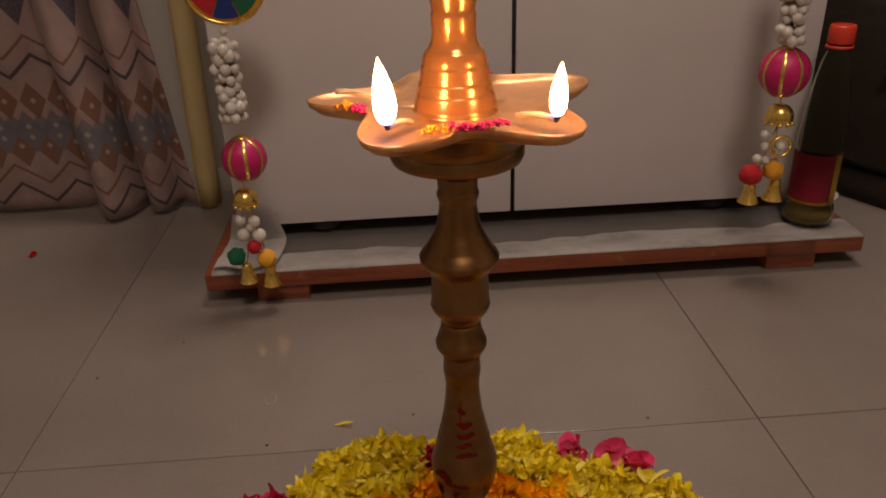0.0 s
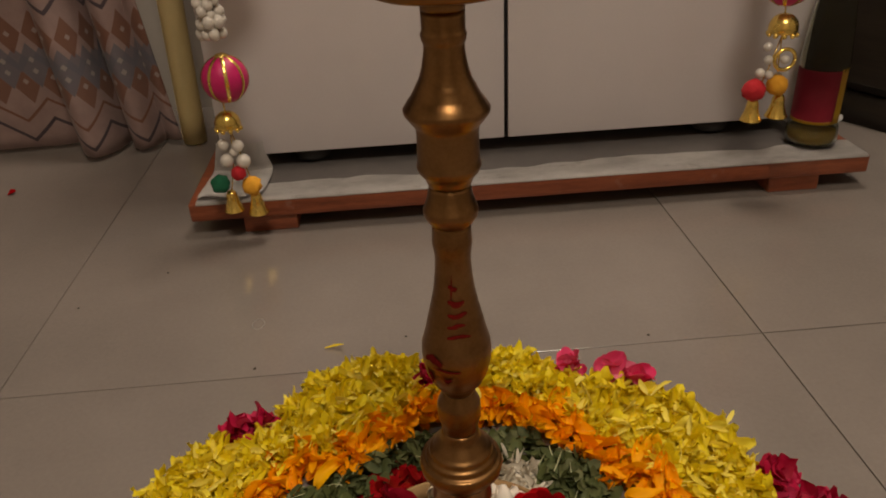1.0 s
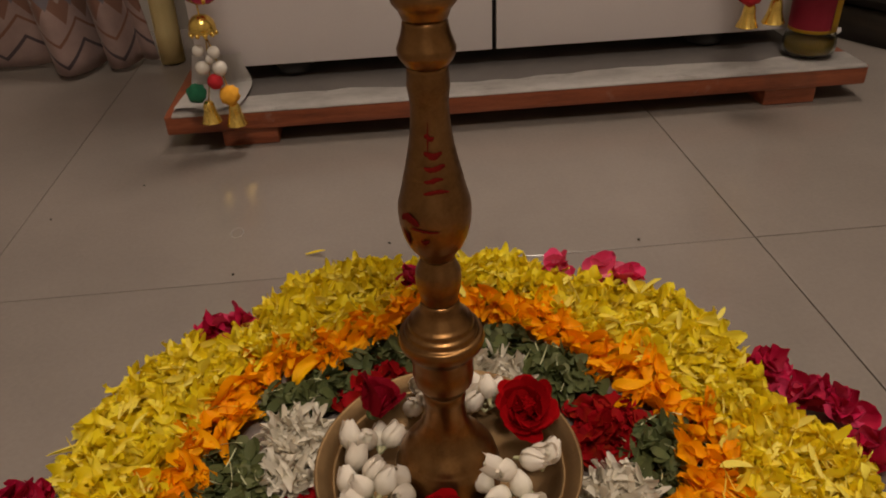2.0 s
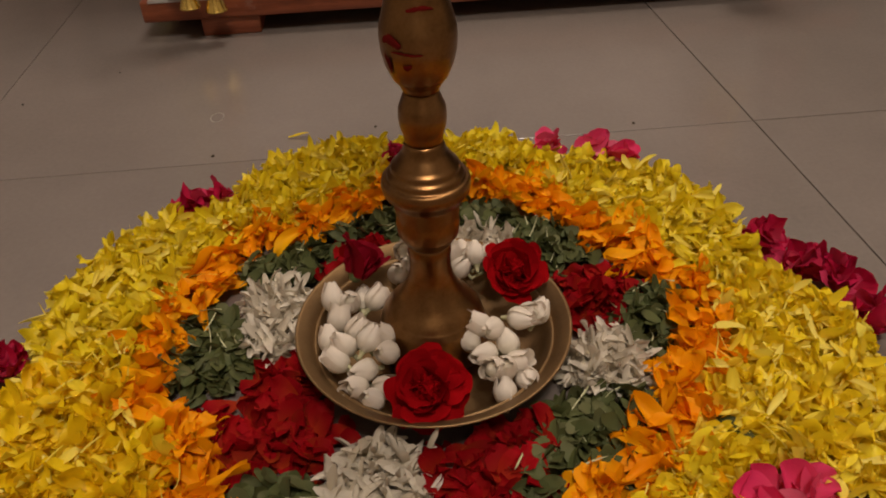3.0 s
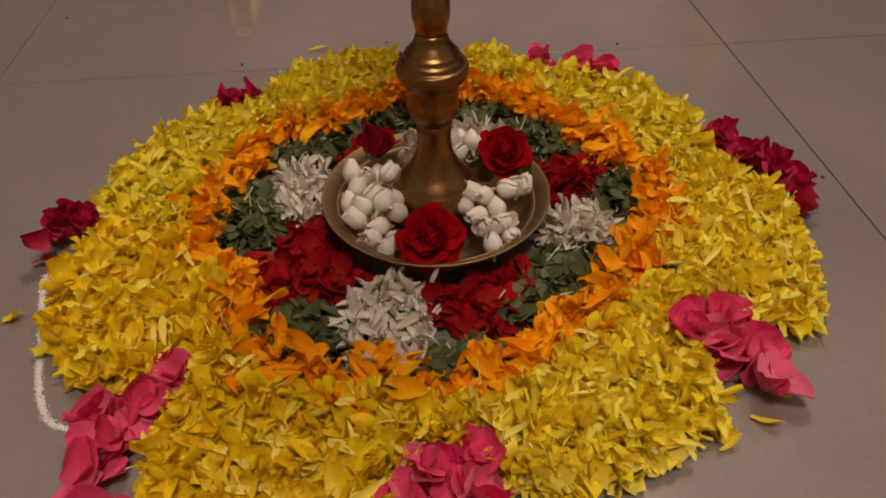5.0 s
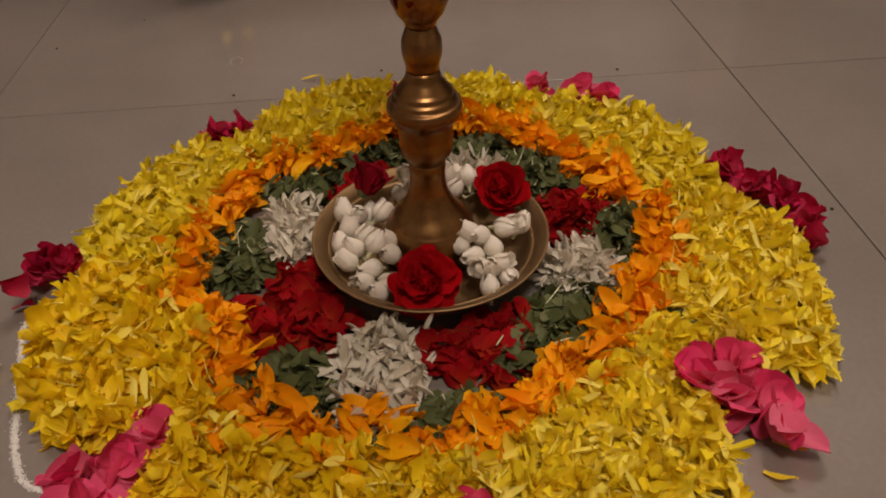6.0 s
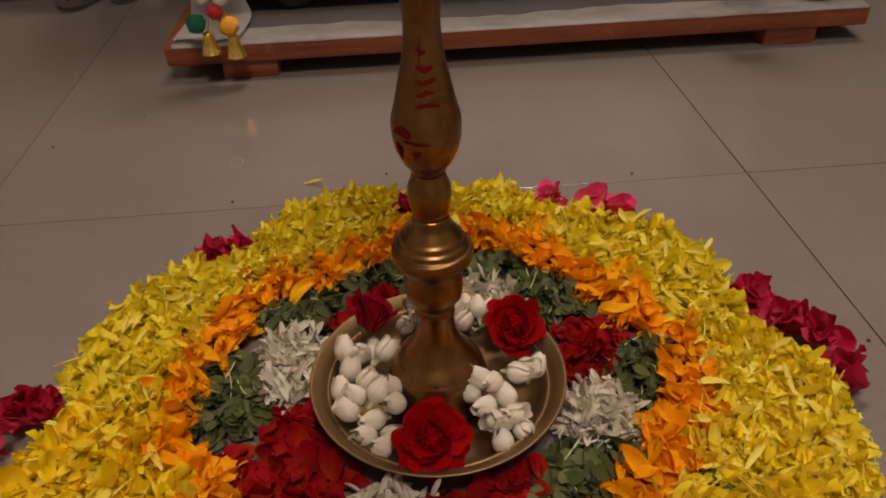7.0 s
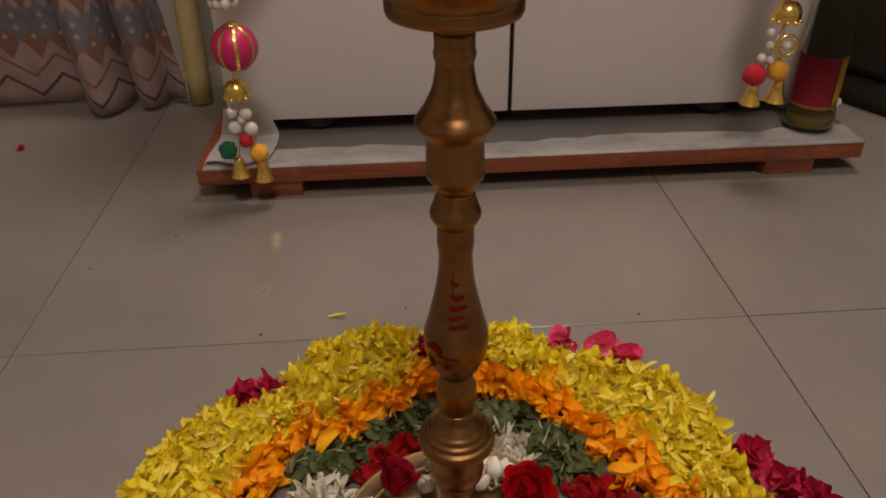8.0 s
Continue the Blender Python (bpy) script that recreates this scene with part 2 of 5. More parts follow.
def tile_material():
    m, nt, b = nodes_of("vitrified_tile")
    co = node(nt, "ShaderNodeTexCoord").outputs["Object"]
    rnd = node(nt, "ShaderNodeObjectInfo").outputs["Random"]
    shift = node(nt, "ShaderNodeVectorMath", {0: co, 1: node(nt, "ShaderNodeCombineXYZ", {0: math_node(nt, "MULTIPLY", rnd, 9.0), 1: math_node(nt, "MULTIPLY", rnd, 5.0)}).outputs[0]}, operation="ADD").outputs[0]
    cloud = noise_tex(nt, 3.5, 6, 0.6, shift)
    speck = noise_tex(nt, 220, 3, 0.6, shift)
    fac = math_node(nt, "MULTIPLY_ADD", speck, 0.3, math_node(nt, "MULTIPLY", cloud, 0.75))
    nt.links.new(ramp(nt, fac, [(0.3, (0.163, 0.139, 0.123)), (0.55, (0.198, 0.169, 0.150)), (0.8, (0.234, 0.200, 0.178))]), b.inputs["Base Color"])
    smear = noise_tex(nt, 7, 5, 0.7, shift)
    nt.links.new(math_node(nt, "MULTIPLY_ADD", smear, 0.16, 0.13), b.inputs["Roughness"])
    b.inputs["Specular IOR Level"].default_value = 0.9
    bump(nt, b, smear, 0.05, 0.001)
    return m


TILE = tile_material()
GROUT = surface("grout", [(0.3, (0.085, 0.070, 0.057)), (0.8, (0.15, 0.125, 0.10))], 60, (0.8, 0.95), relief=0.4)


def paper_material():
    m, nt, b = nodes_of("worn_white_sheet")
    co = node(nt, "ShaderNodeTexCoord").outputs["Object"]
    st = node(nt, "ShaderNodeMapping", {"Vector": co, "Scale": (1.0, 2.2, 1.0)}).outputs[0]
    cloud = noise_tex(nt, 9, 7, 0.7, st)
    stain = noise_tex(nt, 26, 6, 0.75, st)
    col = ramp(nt, cloud, [(0.3, (0.34, 0.31, 0.29)), (0.62, (0.60, 0.565, 0.535))])
    dirt = ramp(nt, stain, [(0.60, (0, 0, 0)), (0.70, (1, 1, 1))])
    col = mixed(nt, math_node(nt, "MULTIPLY", dirt, 0.6), col, (0.16, 0.12, 0.09))
    nt.links.new(col, b.inputs["Base Color"])
    b.inputs["Roughness"].default_value = 0.5
    bump(nt, b, stain, 0.3, 0.001)
    return m


PAPER = paper_material()


def curtain_material():
    """A tan print: chevrons at the hem, rows of rust and grey-blue diamonds, chevrons, dark triangles."""
    m, nt, b = nodes_of("printed_curtain")
    uv = node(nt, "ShaderNodeTexCoord").outputs["UV"]
    sep = node(nt, "ShaderNodeSeparateXYZ", {0: uv})
    u, v = sep.outputs[0], sep.outputs[1]
    pitch = 0.048
    tri = math_node(nt, "PINGPONG", u, pitch)
    weave = noise_tex(nt, 14, 5, 0.6, uv)
    col = ramp(nt, weave, [(0.3, (0.38, 0.265, 0.24)), (0.75, (0.56, 0.40, 0.36))])

    def band(value, centre, half):
        return math_node(nt, "LESS_THAN", math_node(nt, "ABSOLUTE", math_node(nt, "SUBTRACT", value, centre)), half)

    def diamonds(shift, centre, wide, tall):
        across = math_node(nt, "ABSOLUTE", math_node(nt, "SUBTRACT", math_node(nt, "PINGPONG", math_node(nt, "ADD", u, shift + 10 * pitch), pitch), pitch / 2))
        up = math_node(nt, "ABSOLUTE", math_node(nt, "SUBTRACT", v, centre))
        return math_node(nt, "LESS_THAN", math_node(nt, "ADD", math_node(nt, "MULTIPLY", across, 1 / wide), math_node(nt, "MULTIPLY", up, 1 / tall)), 1.0)

    rust, slate, dark, pale = (0.27, 0.115, 0.066), (0.21, 0.20, 0.235), (0.070, 0.050, 0.066), (0.60, 0.51, 0.47)
    level = math_node(nt, "ADD", v, math_node(nt, "MULTIPLY", tri, 0.8))
    for centre, half, tint in ((0.052, 0.0035, dark), (0.088, 0.0030, rust), (0.285, 0.0040, dark), (0.318, 0.0030, rust)):
        col = mixed(nt, math_node(nt, "MULTIPLY", band(level, centre, half), 0.9), col, tint)
    for shift, centre, wide, tall, tint, amount in ((0.0, 0.112, 0.021, 0.030, rust, 0.8), (pitch / 2, 0.148, 0.028, 0.040, slate, 0.85), (0.0, 0.160, 0.020, 0.022, slate, 0.8), (0.0, 0.205, 0.023, 0.034, rust, 0.85)):
        col = mixed(nt, math_node(nt, "MULTIPLY", diamonds(shift, centre, wide, tall), amount), col, tint)
    for shift, centre in ((0.0, 0.205), (pitch / 2, 0.158), (pitch / 2, 0.138), (0.0, 0.122)):
        col = mixed(nt, math_node(nt, "MULTIPLY", diamonds(shift, centre, 0.0055, 0.0058), 0.7), col, pale)
    upper = math_node(nt, "GREATER_THAN", math_node(nt, "SUBTRACT", v, math_node(nt, "MULTIPLY", tri, 1.6)), 0.335)
    weft = math_node(nt, "GREATER_THAN", noise_tex(nt, 260, 2, 0.5, uv), 0.52)
    col = mixed(nt, math_node(nt, "MULTIPLY", upper, 0.85), col, mixed(nt, weft, (0.055, 0.050, 0.080), (0.13, 0.115, 0.14)))
    nt.links.new(col, b.inputs["Base Color"])
    b.inputs["Roughness"].default_value = 0.75
    b.inputs["Sheen Weight"].default_value = 0.2
    bump(nt, b, noise_tex(nt, 500, 2, 0.5, uv), 0.3, 0.0006)
    return m


CURTAIN = curtain_material()


def glass_material(name, tint, ior=1.45):
    m, nt, b = nodes_of(name)
    b.inputs["Base Color"].default_value = (*tint, 1)
    b.inputs["Transmission Weight"].default_value = 1.0
    b.inputs["Roughness"].default_value = 0.05
    b.inputs["IOR"].default_value = ior
    return m


BOTTLE_GLASS = glass_material("clear_bottle_plastic", (0.80, 0.82, 0.74), 1.2)
FILM = glass_material("clear_film", (0.95, 0.95, 0.95), 1.1)
OIL = surface("golden_oil", [(0.3, (0.16, 0.10, 0.02)), (0.8, (0.2, 0.13, 0.03))], 20, (0.1, 0.15), relief=0)


def flame_material():
    m = bpy.data.materials.new("flame")
    m.use_nodes = True
    nt = m.node_tree
    nt.nodes.clear()
    z = node(nt, "ShaderNodeSeparateXYZ", {0: node(nt, "ShaderNodeTexCoord").outputs["Generated"]}).outputs[2]
    col = ramp(nt, z, [(0.0, (0.12, 0.16, 1.0)), (0.10, (0.55, 0.32, 0.55)), (0.22, (1.0, 0.46, 0.14)), (0.6, (1.0, 0.49, 0.16)), (1.0, (1.0, 0.40, 0.10))])
    power = ramp(nt, z, [(0.0, (0.05, 0.05, 0.05)), (0.15, (0.2, 0.2, 0.2)), (0.32, (1, 1, 1)), (0.85, (1, 1, 1)), (1.0, (0.3, 0.3, 0.3))])
    em = node(nt, "ShaderNodeEmission", {"Color": col, "Strength": math_node(nt, "MULTIPLY", power, FLAME)})
    out = node(nt, "ShaderNodeOutputMaterial", {0: em.outputs[0]})
    return m


FLAME = 160.0
FLAME_MAT = flame_material()

# ---- mesh helpers ----


def link_mesh(name, bm, material, parent=None, label="", smooth=True):
    me = bpy.data.meshes.new(name)
    bm.normal_update()
    bm.to_mesh(me)
    bm.free()
    for p in me.polygons:
        p.use_smooth = smooth
    for mt in (material if isinstance(material, (list, tuple)) else [material]):
        me.materials.append(mt)
    ob = new(name, me)
    if parent is not None:
        ob.parent = parent
    if label:
        ob["label"] = label
    return ob


def part(name, bm, material, parent, label="", smooth=True):
    return link_mesh(name, bm, material, parent, label, smooth)


def empty(name, x, y, z, rz=0.0):
    ob = new(name)
    ob.empty_display_size = 0.02
    ob.matrix_basis = pose(x, y, z, 0, 0, rz)
    return ob


def box(x0, x1, y0, y1, z0, z1, bevel=0.0, bm=None):
    bm = bm or bmesh.new()
    g = bmesh.ops.create_cube(bm, size=1)
    for v in g["verts"]:
        v.co = ((x0 + x1) / 2 + v.co.x * (x1 - x0), (y0 + y1) / 2 + v.co.y * (y1 - y0), (z0 + z1) / 2 + v.co.z * (z1 - z0))
    if bevel:
        bmesh.ops.bevel(bm, geom=list({e for v in g["verts"] for e in v.link_edges}), offset=bevel, segments=2, affect="EDGES", profile=0.5)
    return bm


def lathe(profile, seg=48, bm=None, centre=(0, 0, 0), wobble=0.0):
    """A turned form from (radius, z) pairs; ends with radius 0 are closed."""
    bm = bm or bmesh.new()
    rings = []
    for r, z in profile:
        if r <= 0:
            rings.append([bm.verts.new((centre[0], centre[1], centre[2] + z))])
        else:
            rings.append([bm.verts.new((centre[0] + r * (1 + wobble * math.sin(3 * a + 40 * z)) * math.cos(a), centre[1] + r * math.sin(a), centre[2] + z)) for a in (2 * math.pi * i / seg for i in range(seg))])
    for a, b in zip(rings, rings[1:]):
        for i in range(seg):
            j = (i + 1) % seg
            if len(a) == 1 and len(b) == 1:
                continue
            if len(a) == 1:
                bm.faces.new((a[0], b[j], b[i]))
            elif len(b) == 1:
                bm.faces.new((a[i], a[j], b[0]))
            else:
                bm.faces.new((a[i], a[j], b[j], b[i]))
    bmesh.ops.recalc_face_normals(bm, faces=bm.faces)
    return bm


def smooth_profile(points, steps=4):
    """Catmull-Rom through (r, z) points."""
    out = []
    p = [points[0]] + list(points) + [points[-1]]
    for i in range(1, len(p) - 2):
        for k in range(steps):
            t = k / steps
            out.append(tuple(0.5 * ((2 * p[i][c]) + (p[i + 1][c] - p[i - 1][c]) * t + (2 * p[i - 1][c] - 5 * p[i][c] + 4 * p[i + 1][c] - p[i + 2][c]) * t * t + (3 * p[i][c] - p[i - 1][c] - 3 * p[i + 1][c] + p[i + 2][c]) * t ** 3) for c in (0, 1)))
    out.append(points[-1])
    return [(max(r, 0.0), z) for r, z in out]


def ball(r, centre=(0, 0, 0), seg=16, rings=10, squash=1.0, bm=None):
    prof = [(r * math.sin(math.pi * i / rings), -r * squash * math.cos(math.pi * i / rings)) for i in range(rings + 1)]
    prof[0], prof[-1] = (0, prof[0][1]), (0, prof[-1][1])
    return lathe(prof, seg, bm, centre)


def tube(points, radius, seg=6, bm=None):
    bm = bm or bmesh.new()
    rings = []
    for i, p in enumerate(points):
        d = Vector(points[min(i + 1, len(points) - 1)]) - Vector(points[max(i - 1, 0)])
        q = d.to_track_quat("Z", "Y")
        rings.append([bm.verts.new(Vector(p) + q @ Vector((radius * math.cos(a), radius * math.sin(a), 0))) for a in (2 * math.pi * k / seg for k in range(seg))])
    for a, b in zip(rings, rings[1:]):
        for i in range(seg):
            bm.faces.new((a[i], a[(i + 1) % seg], b[(i + 1) % seg], b[i]))
    bm.faces.new(rings[0][::-1])
    bm.faces.new(rings[-1])
    return bm


# ---- petals ----


def petal(length, width, rng, curl=0.0, cup=0.3, twist=0.0, ruffle=0.05, tip=0.5, foot=0.25, nu=7, nv=3, notch=0.0, blunt=0.12):
    """Points, uv and quads of one petal that lies along +x with its foot at the origin."""
    pts, uv = [], []
    bend = rng.uniform(-0.28, 0.28)
    ph = rng.uniform(0, 6.28)
    for i in range(nu):
        u = i / (nu - 1)
        w = foot + (1 - foot) * math.sin(math.pi * min(1.0, u * 0.5 / tip) / 1.0) if u < tip else math.sqrt(max(0.0, 1 - ((u - tip) / (1 - tip)) ** 2.4))
        w = max(w, blunt) * width / 2
        a = curl * u
        x = length * (math.sin(a) / curl if abs(curl) > 1e-3 else u)
        z = length * ((1 - math.cos(a)) / curl if abs(curl) > 1e-3 else 0)
        for j in range(nv):
            v = 2 * j / (nv - 1) - 1
            tw = twist * u
            yy, zz = v * w, cup * abs(v) ** 2 * w + ruffle * width * math.sin(ph + 5 * u + 2.5 * v) * u
            pts.append((x - notch * length * (1 - abs(v)) * (1 if i == nu - 1 else 0) - math.sin(a) * zz, yy * math.cos(tw) - zz * math.sin(tw) * 0.5 + bend * length * u * u, z + zz * math.cos(a) + yy * math.sin(tw)))
            uv.append((u, (v + 1) / 2))
    quads = [(i * nv + j, (i + 1) * nv + j, (i + 1) * nv + j + 1, i * nv + j + 1) for i in range(nu - 1) for j in range(nv - 1)]
    return np.array(pts), np.array(uv), quads


def petal_mesh(name, pieces, material):
    """One mesh from pieces (points, uv, quads)."""
    pts, uvs, faces, n = [], [], [], 0
    for p, uv, q in pieces:
        pts.append(p)
        uvs.append(uv)
        faces.extend(tuple(k + n for k in f) for f in q)
        n += len(p)
    me = bpy.data.meshes.new(name)
    me.from_pydata(np.concatenate(pts).tolist(), [], faces)
    layer = me.uv_layers.new(name="UVMap")
    idx = np.array(faces).ravel()
    layer.data.foreach_set("uv", np.concatenate(uvs)[idx].ravel())
    me.polygons.foreach_set("use_smooth", [True] * len(faces))
    me.materials.append(material)
    return me


def kit(material, count, seed, make):
    """Alike petals: their shapes, and one shared mesh for each."""
    rng = random.Random(seed)
    shapes = [make(rng) for _ in range(count)]
    return shapes, [petal_mesh("petal", [s], material) for s in shapes], material


def scatter(thing, shapes_kit, places, singles, name, rng):
    """Lay petals under a thing: the last of places as single parts, the rest as one part."""
    shapes, meshes, material = shapes_kit
    loose = []
    cut = len(places) - singles
    for i, m in enumerate(places):
        k = rng.randrange(len(shapes))
        if i >= cut:
            ob = new(name, meshes[k])
            ob.parent, ob.matrix_basis = thing, m
        else:
            p, uv, q = shapes[k]
            a = np.array(m)
            loose.append((p @ a[:3, :3].T + a[:3, 3], uv, q))
    if loose:
        ob = new(name + "s", petal_mesh(name + "s", loose, material))
        ob.parent = thing
        tagged(ob, kind="stuff")


def lay(x, y, z, yaw, pitch, roll, s=1.0):
    return Matrix.Translation((x, y, z)) @ Euler((radians(roll), radians(pitch), radians(yaw)), "XYZ").to_matrix().to_4x4() @ Matrix.Scale(s, 4)


def polar(r, degrees):
    return r * math.cos(radians(degrees)), r * math.sin(radians(degrees))

# ---- room ----
X0, X1, Y0, Y1 = -1.7, 1.9, -2.4, 1.22


def wall(name, x0, x1, y0, y1):
    return tagged(link_mesh(name, box(x0, x1, y0, y1, -0.05, CEILING), WALL_PAINT, smooth=False), "plain cream painted room wall in dim light", "wall", kind="structure")


wall("wall_north", X0, X1, Y1, Y1 + 0.12)
wall("wall_south", X0, X1, Y0 - 0.12, Y0)
wall("wall_west", X0 - 0.12, X0, Y0, Y1)
wall("wall_east", X1, X1 + 0.12, Y0, Y1)
tagged(link_mesh("ceiling", box(X0, X1, Y0, Y1, CEILING, CEILING + 0.1), CEIL_PAINT, smooth=False), "plain white painted ceiling", "ceiling", kind="structure")


def ceiling_lamp(x, y):
    t = empty("ceiling_lamp", x, y, CEILING)
    part("base_plate", lathe([(0, 0), (0.36, 0), (0.36, -0.02), (0.35, -0.025), (0, -0.025)], 40), CEIL_PAINT, t)
    part("diffuser", lathe(smooth_profile([(0, -0.0255), (0.31, -0.0255), (0.34, -0.035), (0.29, -0.050), (0.14, -0.060), (0, -0.062)]), 40), LAMP_GLASS, t, "glowing milky diffuser")
    return tagged(t, "round ceiling lamp with a glowing milky diffuser", "lamp", "ceiling lamps")


for lamp_x, lamp_y, watts in LAMPS:
    ceiling_lamp(lamp_x, lamp_y)


# ---- low platform, its sheet and the cabinet ----
def platform():
    t = empty("low_platform", 0.17, 0.75, 0.0)
    x0, x1, y0, y1 = -0.485, 0.485, -0.135, 0.31
    part("board", box(x0, x1, y0, y1, 0.024, 0.0515, 0.003), PLANK_WOOD, t, "reddish brown wooden board with scuffed front edge")
    for x in (-0.415, 0.343):
        part("batten", box(x, x + 0.075, y0 + 0.006, y1 - 0.01, 0.0, 0.0238, 0.002), PLANK_WOOD, t)
    film = bmesh.new()
    rows = []
    for i in range(13):
        u = i / 12
        x = 0.335 + 0.075 * u
        w = 0.0012 * noise.noise((u * 9, 2.0, 0))
        rows.append([film.verts.new((x + 0.003 * noise.noise((u * 7, q * 40, 3)), y, q)) for y, q in ((y0 - 0.0014 + w, 0.0505), (y0 - 0.0030 - w, 0.045), (y0 - 0.0022 + w, 0.034), (y0 - 0.0032, 0.022 + 0.004 * noise.noise((u * 5, 1, 0))))])
    for a, b in zip(rows, rows[1:]):
        for j in range(3):
            film.faces.new((a[j], b[j], b[j + 1], a[j + 1]))
    part("plastic_film", film, FILM, t, "clear plastic film wrapped over the front edge")
    return tagged(t, "low reddish brown wooden platform standing on the tiled floor", "platform")


def draped_sheet():
    """A worn sheet on the board, its front edge uneven and its left corner pulled up."""
    bm = bmesh.new()
    rng = random.Random(4)
    nx, ny = 90, 16
    grid = []
    for i in range(nx + 1):
        u = i / nx
        x = -0.304 + 0.955 * u
        front = 0.6180
        worn = -0.001 + 0.003 * noise.noise((x * 11, 3.1, 0)) + 0.002 * noise.noise((x * 45, 1.7, 0))
        row = [bm.verts.new((x, 0.6132, 0.0495 - max(0.0, worn))), bm.verts.new((x, 0.6140, 0.0513))]
        for j in range(ny + 1):
            v = j / ny
            # the ragged back edge ends where the cabinet's shade begins on the board
            back = 0.664 + 0.016 * noise.noise((x * 7, 8.3, 0)) + 0.009 * noise.noise((x * 23, 2.2, 0)) + 0.03 * max(0.0, x - 0.4)
            y = front + (back - front) * v
            z = 0.0522 + 0.0003 * (noise.noise((x * 30, y * 30, 0)) + 1) + 0.0005 * (noise.noise((x * 9, y * 7, 5)) + 1)
            row.append(bm.verts.new((x, y, z)))
        grid.append(row)
    for i in range(nx):
        for j in range(ny + 2):
            bm.faces.new((grid[i][j], grid[i + 1][j], grid[i + 1][j + 1], grid[i][j + 1]))
    bmesh.ops.solidify(bm, geom=bm.faces[:], thickness=-0.0005)
    return tagged(link_mesh("platform_sheet", bm, PAPER, smooth=False), "worn greyish white sheet with stains and torn edge on the platform", "sheet")


def cabinet_shade():
    """A thin dark layer on the board, under the sheet and the cabinet, in place of the cabinet's soft shadow."""
    return tagged(link_mesh("cabinet_shade", box(-0.300, 0.640, 0.622, 1.05, 0.0516, 0.0521), SHADE_GREY, smooth=False), "thin dark grey layer on the platform standing in for the cabinet's shade", "liner")


def cabinet():
    t = empty("cabinet", 0.155, 0.72, 0.0)
    w, depth, low, high = 0.435, 0.32, 0.077, 0.74
    mid = -0.0125
    part("side_panel", box(-w, -w + 0.018, 0.020, depth, low, high, 0.001), LAMINATE, t)
    part("side_panel", box(w - 0.018, w, 0.020, depth, low, high, 0.001), LAMINATE, t)
    part("bottom_panel", box(-w + 0.0185, w - 0.0185, 0.020, depth, low, low + 0.018, 0.001), LAMINATE, t)
    part("back_panel", box(-w + 0.0185, w - 0.0185, depth - 0.008, depth, low + 0.0185, high, 0.0), LAMINATE, t)
    part("top_panel", box(-w - 0.01, w + 0.01, -0.012, depth, high + 0.0005, high + 0.022, 0.002), LAMINATE, t)
    part("door", box(-w, mid - 0.003, 0.0, 0.0185, low, high - 0.004, 0.0012), LAMINATE, t, "plain white laminated door")
    part("door", box(mid + 0.003, w, 0.0, 0.0185, low, high - 0.004, 0.0012), LAMINATE, t, "plain white laminated door")
    # black filler that draws the shaded gap between the two doors
    part("gap_shade", box(mid - 0.0028, mid + 0.0028, 0.006, 0.019, low, high - 0.004), EDGE_BLACK, t, "dark strip standing in for the shade between the doors")
    for x in (-0.305, 0.315):
        for y in (0.035, 0.27):
            part("foot", lathe([(0, 0.0576), (0.024, 0.0576), (0.027, 0.062), (0.027, 0.073), (0.022, low - 0.0005), (0, low - 0.0005)], 20, centre=(x, y, 0)), EDGE_BLACK, t, "black round foot")
    # black board set back under the cabinet, added as the dark of that gap
    part("underside_shade", box(-w + 0.05, w - 0.05, 0.09, 0.1, 0.0580, low - 0.0005), EDGE_BLACK, t)
    return tagged(t, "white two-door cabinet on black feet standing on the platform", "cabinet")


platform()
cabinet_shade()
draped_sheet()
cabinet()


def corner_sheet():
    """A loose white corner of cloth that rises from the board in front of the cabinet's edge."""
    bm = bmesh.new()
    grid = []
    for i in range(19):
        v = i / 18
        row = []
        for j in range(11):
            u = j / 10
            x = -0.302 + (0.088 - 0.014 * v + 0.006 * math.sin(5 * v)) * u + 0.018 * v
            y = 0.622 + 0.088 * min(1.0, v * 2.2) - 0.006 * math.sin(math.pi * u) + 0.003 * math.sin(9 * u + 3 * v)
            z = 0.0570 + 0.0015 + max(0.0, v - 0.42) * 0.075 + 0.0015 * math.sin(7 * u)
            row.append(bm.verts.new((x, y, z)))
        grid.append(row)
    for a, b in zip(grid, grid[1:]):
        for j in range(10):
            bm.faces.new((a[j], a[j + 1], b[j + 1], b[j]))
    bmesh.ops.solidify(bm, geom=bm.faces[:], thickness=0.0012)
    return tagged(link_mesh("white_cloth", bm, CLOTH, smooth=False), "white cloth corner lying on the platform against the cabinet", "cloth")


corner_sheet()


def paper_flap():
    """A torn piece of the sheet that sticks out past the board's end."""
    bm = bmesh.new()
    rows = []
    for i in range(9):
        u = i / 8
        rows.append([bm.verts.new((0.600 + u * (0.040 + 0.052 * (1 - abs(2 * v - 1)) ** 1.3), 0.690 + 0.11 * v + 0.02 * u * (0.5 - v), 0.0540 + 0.010 * u * u * (0.4 + v))) for v in (0, 0.2, 0.4, 0.55, 0.7, 0.85, 1.0)])
    for a, b in zip(rows, rows[1:]):
        for j in range(6):
            bm.faces.new((a[j], b[j], b[j + 1], a[j + 1]))
    bmesh.ops.solidify(bm, geom=bm.faces[:], thickness=-0.0005)
    return tagged(link_mesh("paper_flap", bm, CLOTH, smooth=False), "torn corner of white paper sticking out past the platform's end", "paper")


paper_flap()


